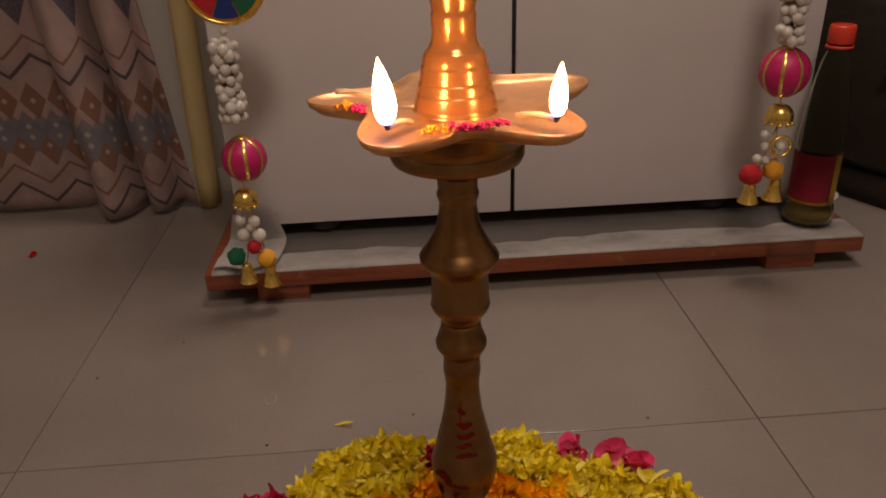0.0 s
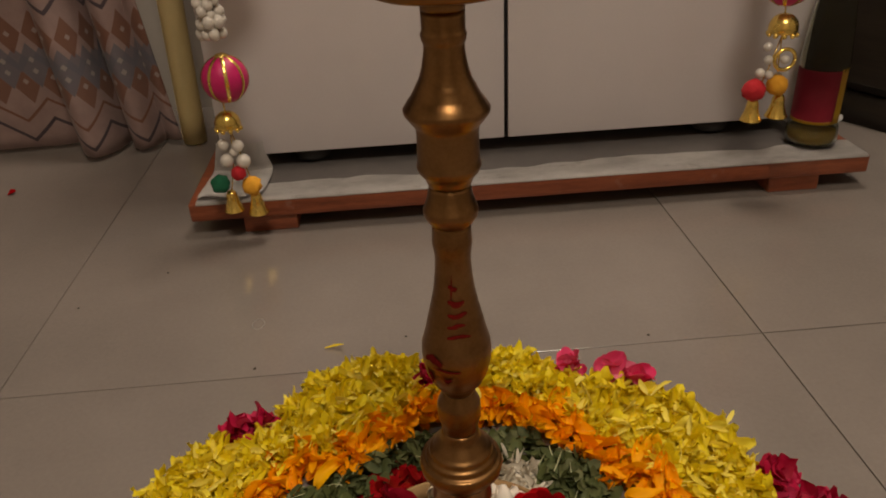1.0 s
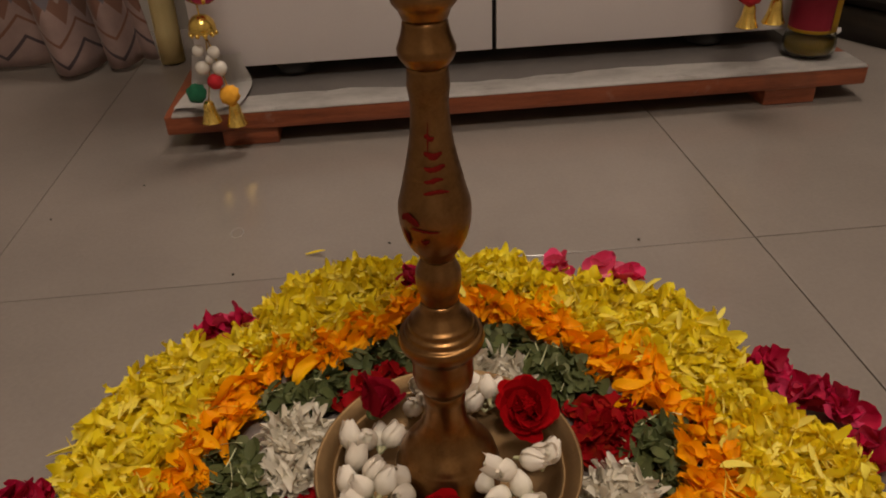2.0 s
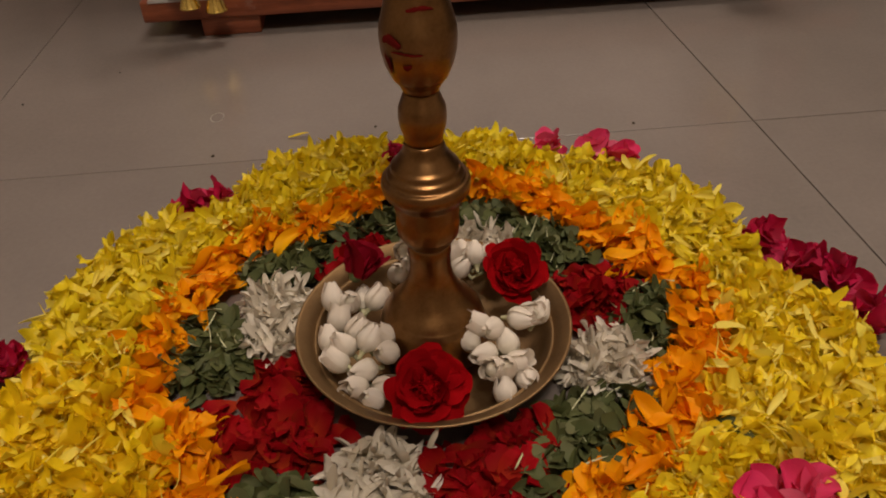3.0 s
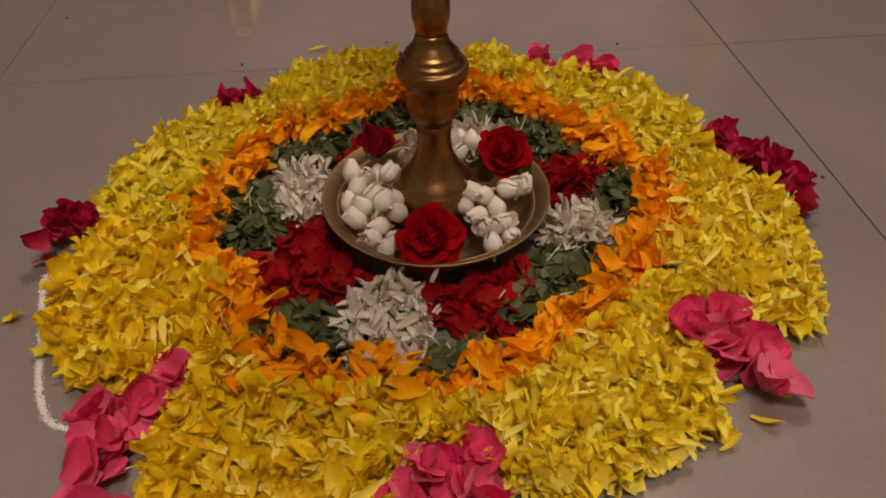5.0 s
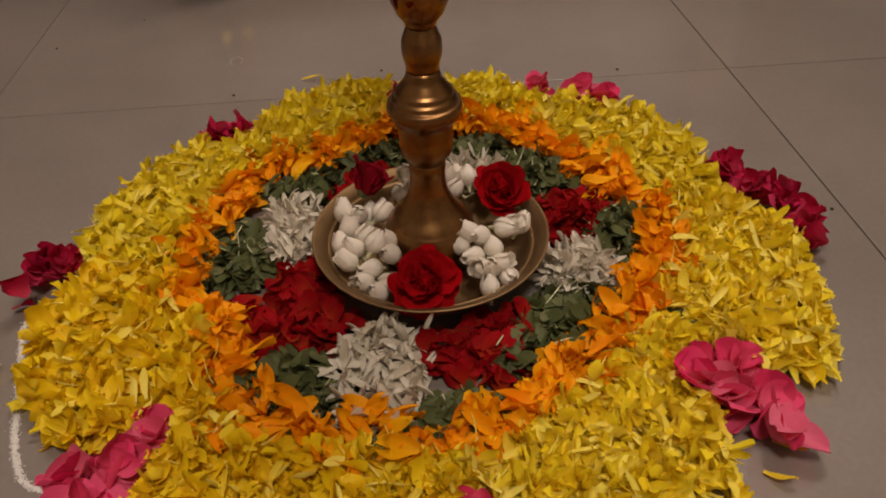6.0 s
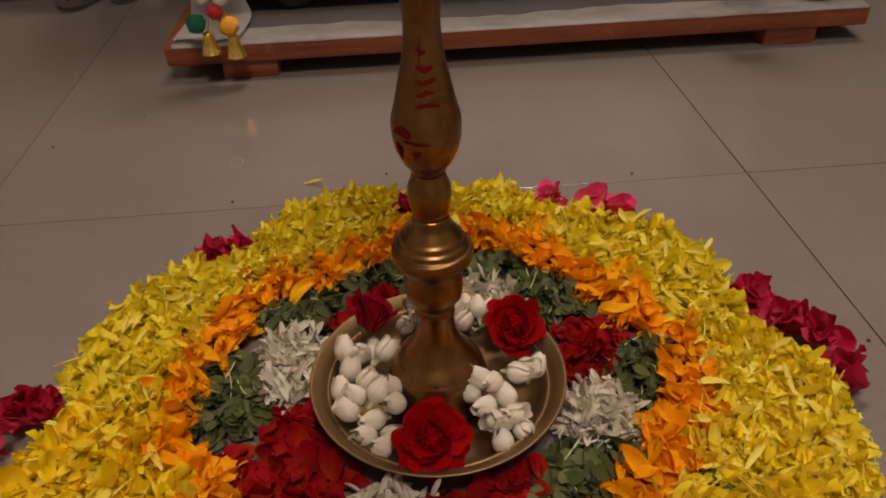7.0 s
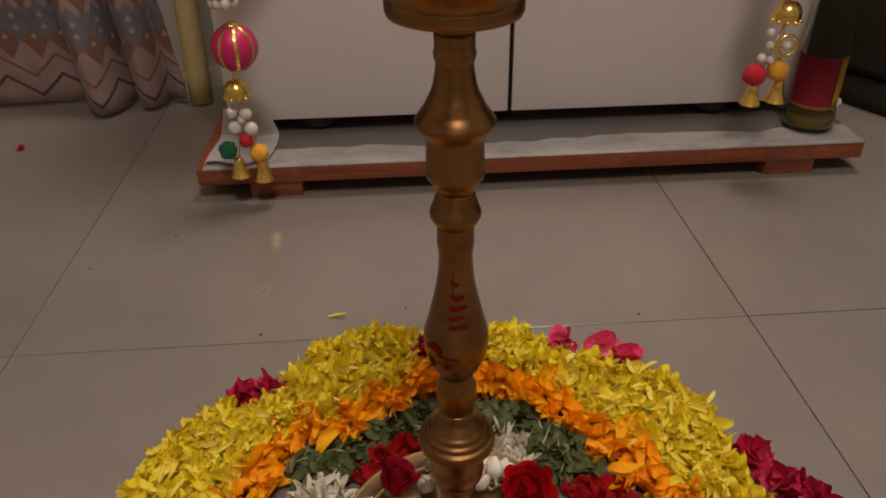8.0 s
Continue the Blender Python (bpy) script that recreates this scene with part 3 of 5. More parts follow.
# ---- hanging ornaments ----
def bell(parent, x, z, s=1.0, y=0.0):
    prof = smooth_profile([(0, 0.0), (0.005, -0.001), (0.0075, -0.006), (0.009, -0.016), (0.0125, -0.026), (0.0145, -0.030)], 3) + [(0.0135, -0.0305), (0.0105, -0.025), (0.0065, -0.010), (0, -0.004)]
    b = part("bell", lathe([(r * s, q * s) for r, q in prof], 24, centre=(x, y, z)), GOLD, parent, "small shiny golden bell")
    part("clapper", ball(0.0035 * s, (x, y, z - 0.031 * s), 12, 8), GOLD, b)
    return b


def striped_ball(parent, x, z, r):
    b = part("satin_ball", ball(r, (x, 0, z), 32, 20, 1.03), PINK_SATIN, parent, "magenta satin ball with gold stripes")
    for k in range(8):
        a = 2 * math.pi * (k + 0.32) / 8
        bm = bmesh.new()
        rows = []
        for i in range(15):
            th = math.pi * (0.06 + 0.88 * i / 14)
            row = []
            for d in (-1, 0, 1):
                aa = a + d * 0.0022 / (r * max(0.25, math.sin(th)))
                q = r * (1.012 + (0.022 if d == 0 else 0))
                row.append(bm.verts.new((x + q * math.sin(th) * math.cos(aa), q * math.sin(th) * math.sin(aa), z - 1.03 * q * math.cos(th))))
            rows.append(row)
        for p, q in zip(rows, rows[1:]):
            for j in (0, 1):
                bm.faces.new((p[j], p[j + 1], q[j + 1], q[j]))
        part("gold_stripe", bm, GOLD, b)
    part("gold_cap", lathe(smooth_profile([(0, r * 1.10), (r * 0.2, r * 1.09), (r * 0.3, r * 0.985), (r * 0.26, r * 0.93)], 3), 20, centre=(x, 0, z)), GOLD, b)
    return b


def pompom(parent, name, x, y, z, r, material, seed, label):
    bm = bmesh.new()
    bmesh.ops.create_icosphere(bm, subdivisions=3, radius=r)
    for v in bm.verts:
        v.co *= 1 + 0.22 * noise.noise(v.co * 330 + Vector((seed, 0, 0))) + 0.10 * noise.noise(v.co * 900)
        v.co += Vector((x, y, z))
    return part(name, bm, material, parent, label)


def gold_dome(parent, x, z, r):
    d = part("gold_cup", lathe(smooth_profile([(0, r), (r * 0.5, r * 0.87), (r * 0.87, r * 0.5), (r, 0), (r * 0.96, -r * 0.35)], 4) + [(r * 0.86, -r * 0.34), (r * 0.8, 0), (0, r * 0.7)], 28, centre=(x, 0, z)), GOLD, parent, "polished golden cup")
    for k in range(10):
        a = 2 * math.pi * k / 10
        bm = ball(r * 0.19, (x + r * 0.93 * math.cos(a), r * 0.93 * math.sin(a), z - r * 0.42), 10, 7)
        part("gold_bead", bm, GOLD, d)


def blossom_string(parent, x0, x1, z0, z1, seed, per=6, r=0.0075):
    rng = random.Random(seed)
    n = int((z1 - z0) / 0.011)
    for i in range(n):
        f = i / max(1, n - 1)
        for k in range(per):
            a = 2 * math.pi * (k + 0.5 * (i % 2)) / per + rng.uniform(-0.2, 0.2)
            q = rng.uniform(0.009, 0.0145)
            bm = ball(r * rng.uniform(0.75, 1.1), (x0 + (x1 - x0) * f + q * math.cos(a), q * math.sin(a), z0 + (z1 - z0) * f + rng.uniform(-0.003, 0.003)), 9, 6, rng.uniform(0.85, 1.2))
            part("white_bead", bm, PEARL, parent)


def left_hanging():
    t = empty("hanging_ornament", -0.230, 0.595, 0.0)
    top = 0.74
    part("string", tube([(0.008, 0, 0.40), (0.010, 0, 0.55), (0.012, 0, top + 0.030)], 0.0012), GOLD, t)
    part("hook_arm", tube([(0.012, 0, top + 0.030), (0.012, 0.05, top + 0.034), (0.012, 0.125, top + 0.0235), (0.012, 0.20, top + 0.0235)], 0.0015), GOLD, t)
    d = part("patchwork_disc", lathe([(0, -0.006), (0.046, -0.006), (0.0485, -0.003), (0.0485, 0.003), (0.046, 0.006), (0, 0.006)], 40), YELLOW_FELT, t, "round felt disc in red, blue, green and yellow")
    d.matrix_basis = pose(0.008, 0, 0.446, 90, 0, 0)
    for k, mt in enumerate((RED_FELT, BLUE_FELT, GREEN_FELT, YELLOW_FELT, RED_FELT, BLUE_FELT, GREEN_FELT, YELLOW_FELT)):
        bm = bmesh.new()
        a0 = math.pi * 2 * k / 8 + radians(200)
        ring = [bm.verts.new((0.0012 * math.cos(a0 + 0.39), 0.0012 * math.sin(a0 + 0.39), 0.0085))]
        ring += [bm.verts.new((0.042 * math.cos(a0 + 0.02 + 0.745 * i / 8), 0.042 * math.sin(a0 + 0.02 + 0.745 * i / 8), 0.0075)) for i in range(9)]
        f = bm.faces.new(ring)
        ex = bmesh.ops.extrude_face_region(bm, geom=[f])
        for v in ex["geom"]:
            if isinstance(v, bmesh.types.BMVert):
                v.co.z -= 0.003
        part("felt_wedge", bm, mt, d, smooth=False)
    bm = bmesh.new()
    pts = [(0.0475 * math.cos(2 * math.pi * i / 48), 0.0475 * math.sin(2 * math.pi * i / 48), 0.0055) for i in range(49)]
    part("gold_rim", tube(pts, 0.0028, 6), GOLD, d)
    part("pearl", ball(0.0045, (0.0, -0.004, 0.389), 12, 8), PEARL, t)
    blossom_string(t, -0.004, -0.004, 0.283, 0.372, 3)
    striped_ball(t, 0.001, 0.2275, 0.0285)
    gold_dome(t, -0.006, 0.170, 0.0165)
    part("thread", tube([(-0.006, 0, 0.176), (-0.007, 0, 0.20)], 0.001), GOLD, t)
    for x, z, r in ((-0.016, 0.143, 0.0075), (0.002, 0.140, 0.008), (-0.015, 0.121, 0.009), (0.006, 0.119, 0.0095), (-0.004, 0.132, 0.006)):
        part("pearl", ball(r, (x, -0.004, z), 16, 10), PEARL, t, "creamy pearl bead")
    pompom(t, "pompom", -0.002, -0.008, 0.104, 0.0095, RED_FELT, 1, "red felt pompom")
    pompom(t, "pompom", -0.029, -0.004, 0.089, 0.0125, GREEN_FELT, 2, "green felt pompom")
    pompom(t, "pompom", 0.012, -0.006, 0.084, 0.0125, YELLOW_FELT, 3, "amber felt pompom")
    bell(t, -0.018, 0.077, 0.95)
    bell(t, 0.014, 0.073, 0.98, -0.003)
    for x in (-0.018, 0.014):
        part("thread", tube([(x, 0, 0.073), (x * 0.5, 0, 0.11), (-0.004, 0, 0.16)], 0.0009), GOLD, t)
    return tagged(t, "hanging ornament of pearls, magenta ball, green pompom and golden bells", "ornament", "hanging ornaments on the cabinet")


def right_hanging():
    t = empty("hanging_ornament", 0.480, 0.60, 0.0)
    part("string", tube([(0.0, 0, 0.34), (0.0, 0, 0.5), (0.0, 0, 0.77)], 0.0012), GOLD, t)
    part("hook_arm", tube([(0.0, 0, 0.77), (0.0, 0.05, 0.774), (0.0, 0.12, 0.7635), (0.0, 0.20, 0.7635)], 0.0015), GOLD, t)
    blossom_string(t, 0.0, 0.0, 0.347, 0.50, 8, 7, 0.0078)
    striped_ball(t, 0.0, 0.305, 0.0315)
    gold_dome(t, 0.003, 0.245, 0.0185)
    part("thread", tube([(0.003, 0, 0.25), (0.001, 0, 0.275)], 0.001), GOLD, t)
    bm = bmesh.new()
    pts = [(0.006 + 0.0135 * math.cos(2 * math.pi * i / 28), -0.012, 0.2065 + 0.0135 * math.sin(2 * math.pi * i / 28)) for i in range(29)]
    ring = part("gold_ring", tube(pts, 0.0026, 8), GOLD, t, "golden ring with beaded edge")
    for i in range(0, 28, 2):
        part("gold_bead", ball(0.0024, pts[i], 8, 6), GOLD, ring)
    part("pearl", ball(0.006, (0.006, -0.012, 0.2065), 14, 9), PEARL, ring)
    for x, z, r in ((-0.015, 0.222, 0.006), (-0.012, 0.205, 0.006), (-0.020, 0.188, 0.0065), (-0.008, 0.185, 0.006), (0.004, 0.183, 0.0055)):
        part("pearl", ball(r, (x, -0.004, z), 14, 9), PEARL, t)
    pompom(t, "pompom", -0.026, -0.006, 0.166, 0.0145, RED_FELT, 5, "red felt pompom")
    pompom(t, "pompom", 0.003, -0.008, 0.172, 0.0135, YELLOW_FELT, 6, "amber felt pompom")
    bell(t, -0.022, 0.153, 1.0)
    bell(t, 0.012, 0.158, 1.05, -0.002)
    for x in (-0.022, 0.012):
        part("thread", tube([(x, 0, 0.15), (x * 0.4, 0, 0.19), (0.003, 0, 0.235)], 0.0009), GOLD, t)
    return tagged(t, "hanging ornament of white beads, magenta ball, gold ring and bells", "ornament", "hanging ornaments on the cabinet")


left_hanging()
right_hanging()


# ---- bottle ----
def bottle():
    t = empty("oil_bottle", 0.592, 0.672, 0.0572)
    body = [(0, 0.0), (0.030, 0.0), (0.0355, 0.004), (0.0365, 0.012), (0.0345, 0.026), (0.0325, 0.030), (0.032, 0.034), (0.032, 0.112), (0.0325, 0.118), (0.0335, 0.124), (0.032, 0.140), (0.029, 0.175), (0.0245, 0.215), (0.019, 0.243), (0.0155, 0.253), (0.0152, 0.266)]
    prof = body + [(0.0140, 0.266), (0.0142, 0.254), (0.0178, 0.243), (0.0233, 0.214), (0.0278, 0.175), (0.0308, 0.14), (0.0322, 0.124), (0.0308, 0.112), (0.0308, 0.034), (0.0333, 0.025), (0.0352, 0.012), (0.034, 0.005), (0.029, 0.0015), (0, 0.0015)]
    part("body", lathe(prof, 40), BOTTLE_GLASS, t, "clear bottle body")
    part("oil", lathe([(0, 0.002), (0.0285, 0.002), (0.0335, 0.0055), (0.0345, 0.012), (0.0325, 0.022), (0, 0.022)], 32), OIL, t, "last of the golden oil")
    lab = bmesh.new()
    for side, (a0, a1) in enumerate(((-205, -72), (-72, -42))):
        cols = []
        for i in range(15):
            a = radians(a0 + (a1 - a0) * i / 14)
            edge = 0.003 * math.sin(i * 1.1) if side else 0
            cols.append([lab.verts.new((0.0329 * math.cos(a), 0.0329 * math.sin(a), z)) for z in ((0.034, 0.0385, 0.1115 + edge) if not side else (0.034, 0.050, 0.1115 + edge))])
        for c, d in zip(cols, cols[1:]):
            for j in (0, 1):
                f = lab.faces.new((c[j], d[j], d[j + 1], c[j + 1]))
                f.material_index = 1 if (side or j == 0) else 0
    bmesh.ops.solidify(lab, geom=lab.faces[:], thickness=-0.0004)
    part("label", lab, [LABEL_RED, LABEL_YELLOW], t, "crimson paper label with yellow edge")
    cap = lathe([(0, 0.2915), (0.0155, 0.2915), (0.0172, 0.289), (0.0174, 0.268), (0.0170, 0.2665), (0.0165, 0.2668), (0.0165, 0.287), (0, 0.287)], 32)
    part("cap", cap, CAP_RED, t, "orange-red screw cap")
    part("neck_ring", lathe([(0.0156, 0.2600), (0.0185, 0.2602), (0.0185, 0.2640), (0.0156, 0.2642)], 32), CAP_RED, t)
    return tagged(t, "tall nearly empty oil bottle with crimson label and red cap", "bottle")


bottle()


# ---- curtain, rolled mat, dark cupboard ----
# folds of the curtain: middle, half width, depth
FOLDS = ((-1.30, 0.07, 0.08), (-1.15, 0.08, 0.06), (-1.00, 0.06, 0.09), (-0.87, 0.055, 0.06), (-0.700, 0.110, 0.016), (-0.543, 0.041, 0.090), (-0.468, 0.034, 0.070), (-0.422, 0.030, 0.042))


def curtain():
    bm = bmesh.new()
    uvl = bm.loops.layers.uv.new("UVMap")
    nx, nz = 520, 48
    xs = [-1.38 + 0.972 * i / nx for i in range(nx + 1)]

    def depth(x, z):
        """How far the cloth stands out from its hanging line: round folds that flatten a little upwards."""
        out = 0.0
        for k, (c, half, deep) in enumerate(FOLDS):
            p = (x - c - 0.006 * math.sin(3.1 * z + k)) / half
            if abs(p) < 1:
                out = max(out, deep * (1 - p * p) ** 0.62 * (1 - 0.22 * z))
        return out + 0.004 * math.sin(31 * x + 2 * z) + 0.0025 * noise.noise((x * 22, z * 6, 1.0))

    us = [0.0]
    for a, b in zip(xs, xs[1:]):
        us.append(us[-1] + math.hypot(b - a, depth(b, 0.2) - depth(a, 0.2)))
    grid = []
    for i, x in enumerate(xs):
        col = []
        for j in range(nz + 1):
            h = j / nz
            z = 0.004 + 1.25 * h + 0.006 * (1 - h) * (1 + noise.noise((x * 13, 0.0, 4.0)))
            col.append(bm.verts.new((x - 0.115 * z, 1.030 - depth(x, z) + 0.02 * z, z)))
        grid.append(col)
    for i in range(nx):
        for j in range(nz):
            f = bm.faces.new((grid[i][j], grid[i + 1][j], grid[i + 1][j + 1], grid[i][j + 1]))
            for lp, (a, b) in zip(f.loops, ((i, j), (i + 1, j), (i + 1, j + 1), (i, j + 1))):
                lp[uvl].uv = (us[a], 1.25 * b / nz)
    bmesh.ops.solidify(bm, geom=bm.faces[:], thickness=0.0012)
    return tagged(link_mesh("curtain", bm, CURTAIN), "taupe printed curtain with chevrons falling in folds to the floor", "curtain")


def rolled_mat():
    t = empty("rolled_mat", -0.388, 1.005, 0.0)
    bm = bmesh.new()
    prof = []
    turns = 2.6
    for i in range(90):
        f = i / 89
        a = 2 * math.pi * turns * f
        r = 0.008 + 0.017 * f
        prof.append((r * math.cos(a - 1.0), r * math.sin(a - 1.0)))
    cols = [[bm.verts.new((x + 0.028 * h - 0.004, y, 0.004 + 1.1 * h)) for h in (0, 0.05, 0.15, 0.35, 0.7, 1.0)] for x, y in prof]
    for a, b in zip(cols, cols[1:]):
        for j in range(5):
            bm.faces.new((a[j], b[j], b[j + 1], a[j + 1]))
    bmesh.ops.solidify(bm, geom=bm.faces[:], thickness=0.002)
    part("roll", bm, MAT_GOLD, t)
    return tagged(t, "golden yellow mat rolled up and stood beside the curtain", "mat")


def cupboard():
    t = empty("dark_cupboard", 1.12, 0.95, 0.0, -62)
    part("plinth", box(-0.38, 0.38, -0.335, 0.02, 0.0, 0.055), DARK_WOOD, t)
    part("body", box(-0.40, 0.40, -0.33, 0.03, 0.0555, 1.5, 0.004), DARK_WOOD, t)
    for x0, x1 in ((-0.395, -0.003), (0.003, 0.395)):
        for z0, z1 in ((0.075, 0.40), (0.41, 1.48)):
            d = part("door", box(x0, x1, -0.352, -0.3305, z0, z1, 0.003), DARK_WOOD, t)
            part("knob", ball(0.011, ((x1 - 0.04) if x0 < 0 else (x0 + 0.04), -0.366, (z0 + z1) / 2), 14, 9), BRASS, d)
    return tagged(t, "dark brown wooden cupboard in the shade beside the platform", "cupboard")


curtain()
rolled_mat()
cupboard()


# ---- brass oil lamp ----
K = 1.045
STEM_PROFILE = [
    (0.0340, 0.0165), (0.0340, 0.024), (0.0333, 0.033), (0.0310, 0.041), (0.0306, 0.0418), (0.0288, 0.0450), (0.0283, 0.0456), (0.0262, 0.0490), (0.0202, 0.0555), (0.0162, 0.0622), (0.0134, 0.0692), (0.0121, 0.0770), (0.0120, 0.0850), (0.0127, 0.0888), (0.0122, 0.094),
]
SECTIONS = [
    ("base", STEM_PROFILE),
    ("lower_drum", [(0.0122, 0.0942), (0.0140, 0.0965), (0.0150, 0.0985), (0.0172, 0.102), (0.0180, 0.108), (0.0176, 0.114), (0.0182, 0.120), (0.0186, 0.1235), (0.0215, 0.1275), (0.0240, 0.1310), (0.0246, 0.1345), (0.0238, 0.1382), (0.0212, 0.1392), (0.0208, 0.1420), (0.0188, 0.1436), (0.0184, 0.1462), (0.0164, 0.1480), (0.0150, 0.1500), (0.0120, 0.1540), (0.0103, 0.160)]),
    ("knob", [(0.0102, 0.1602), (0.0108, 0.1650), (0.0120, 0.1690), (0.0126, 0.1745), (0.0122, 0.1800), (0.0104, 0.1845), (0.0090, 0.1885)]),
    ("bulb", [(0.0091, 0.1887), (0.0108, 0.1925), (0.0140, 0.1965), (0.0170, 0.2035), (0.0186, 0.2110), (0.0190, 0.2180), (0.0186, 0.2225), (0.0176, 0.2260), (0.0160, 0.2320), (0.0145, 0.2390), (0.0141, 0.2400), (0.0131, 0.2450), (0.0127, 0.2462), (0.0118, 0.2510), (0.0114, 0.2522), (0.0105, 0.2580), (0.0096, 0.2660), (0.0092, 0.2740), (0.0097, 0.2790), (0.0103, 0.2830), (0.0100, 0.2870), (0.0098, 0.2930)]),
    ("upper_bead", [(0.0099, 0.2932), (0.0120, 0.2958), (0.0135, 0.2985), (0.0137, 0.3015), (0.0125, 0.3045), (0.0112, 0.3085), (0.0102, 0.3140)]),
    ("upper_drum", [(0.0103, 0.3142), (0.0120, 0.3185), (0.0146, 0.3215), (0.0156, 0.3245), (0.0150, 0.3270), (0.0148, 0.3330), (0.0146, 0.3400), (0.0150, 0.3440), (0.0178, 0.3475), (0.0200, 0.3505), (0.0203, 0.3525), (0.0185, 0.3555), (0.0162, 0.3585), (0.0158, 0.3592), (0.0143, 0.3620), (0.0140, 0.3628), (0.0122, 0.3660), (0.0106, 0.3710), (0.0094, 0.3780), (0.0092, 0.3815), (0.0100, 0.3835), (0.0104, 0.3860), (0.0097, 0.3880), (0.0098, 0.3960)]),
    ("dish_foot", [(0.0099, 0.3962), (0.0100, 0.4018), (0.0180, 0.4024), (0.0285, 0.4030), (0.0310, 0.4040), (0.0320, 0.4064), (0.0320, 0.4105), (0.0312, 0.4118), (0.0324, 0.4145), (0.0375, 0.4205), (0.0420, 0.4250), (0.0, 0.4262)]),
    ("upper_cone", [(0.0206, 0.4255), (0.0202, 0.4275), (0.0190, 0.4295), (0.0188, 0.4310), (0.0179, 0.4355), (0.0174, 0.4362), (0.0166, 0.4405), (0.0161, 0.4412), (0.0156, 0.4440), (0.0154, 0.4475), (0.0150, 0.4482), (0.0144, 0.4515), (0.0134, 0.4540), (0.0116, 0.4560), (0.0104, 0.4585), (0.0098, 0.4632), (0.0100, 0.4660), (0.0101, 0.4700), (0.0096, 0.4715), (0.0104, 0.4760), (0.0115, 0.4810), (0.0108, 0.4860), (0.0088, 0.4920), (0.0070, 0.5000), (0.0085, 0.5060), (0.0090, 0.5110), (0.0065, 0.5170), (0.0030, 0.5230), (0.0, 0.5250)]),
]


def profile_radius(z):
    best = 0.012
    for _, prof in SECTIONS:
        for (r0, z0), (r1, z1) in zip(prof, prof[1:]):
            if z0 <= z <= z1 and z1 > z0:
                best = r0 + (r1 - r0) * (z - z0) / (z1 - z0)
    return best


def lamp_dish(parent):
    """A shallow five-lobed dish with a thick rim."""
    bm = bmesh.new()
    seg = 160
    top, under = [], []
    for i, rho in enumerate((0.26, 0.4, 0.55, 0.68, 0.8, 0.88, 0.94, 0.98, 1.0)):
        ra, rb = [], []
        for k in range(seg):
            a = 2 * math.pi * k / seg
            lobe = (0.5 + 0.5 * math.cos(5 * (a - radians(-121)))) ** 1.25
            R = 0.0475 + 0.0270 * lobe + 0.0012 * math.sin(3 * a + 1)
            w = R * (rho if rho > 0.5 else 0.55 * rho / 0.55)
            z = 0.4455 + 0.0028 * min(1, rho / 0.8) + (0.0040 * ((rho - 0.88) / 0.12) if rho > 0.88 else 0) - 0.0016 * lobe * (rho > 0.9) + 0.0012 * math.sin(2 * a + 0.5) * rho
            ra.append(bm.verts.new((w * math.cos(a), w * math.sin(a), z)))
            rb.append(bm.verts.new((w * 0.985 * math.cos(a), w * 0.985 * math.sin(a), z - 0.0042 + 0.001 * (rho > 0.97))))
        top.append(ra)
        under.append(rb)
    for rows, flip in ((top, False), (under, True)):
        for a, b in zip(rows, rows[1:]):
            for k in range(seg):
                q = (a[k], b[k], b[(k + 1) % seg], a[(k + 1) % seg])
                bm.faces.new(q[::-1] if flip else q)
    for k in range(seg):
        bm.faces.new((top[-1][k], under[-1][k], under[-1][(k + 1) % seg], top[-1][(k + 1) % seg]))
        bm.faces.new((top[0][(k + 1) % seg], under[0][(k + 1) % seg], under[0][k], top[0][k]))
    bmesh.ops.recalc_face_normals(bm, faces=bm.faces)
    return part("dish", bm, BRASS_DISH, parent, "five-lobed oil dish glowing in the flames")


def flame(parent, x, y, z, height, width, lean):
    prof = smooth_profile([(0, 0), (0.30, 0.06), (0.46, 0.18), (0.50, 0.32), (0.44, 0.52), (0.30, 0.72), (0.14, 0.88), (0, 1.0)], 4)
    prof[0] = (0, 0)
    bm = lathe([(r * width, q * height) for r, q in prof], 24)
    for v in bm.verts:
        f = v.co.z / height
        v.co.x += lean * height * f * f
        v.co += Vector((x, y, z))
    return part("flame", bm, FLAME_MAT, parent, "steady bright flame")


def smear(parent, a0, a1, z0, z1, seed):
    """A patch of red paste that hugs the turned stem."""
    rng = random.Random(seed)
    bm = bmesh.new()
    rows = []
    n, mrows = 14, 4
    for i in range(n + 1):
        f = i / n
        a = radians(a0 + (a1 - a0) * f)
        wob = 0.25 * (z1 - z0) * math.sin(5 * f + seed)
        half = (z1 - z0) / 2 * (0.35 + 0.65 * math.sin(math.pi * min(1, max(0, f))) ** 0.6) * (0.8 + 0.4 * rng.random())
        row = []
        for j in range(mrows + 1):
            z = (z0 + z1) / 2 + wob + half * (2 * j / mrows - 1)
            r = (profile_radius(z / K) * K) + 0.0006 + 0.0002 * math.sin(math.pi * j / mrows)
            row.append(bm.verts.new((r * math.cos(a), r * math.sin(a), z)))
        rows.append(row)
    for p, q in zip(rows, rows[1:]):
        for j in range(mrows):
            bm.faces.new((p[j], q[j], q[j + 1], p[j + 1]))
    return part("vermilion_mark", bm, VERMILION, parent, "dried vermilion smear")


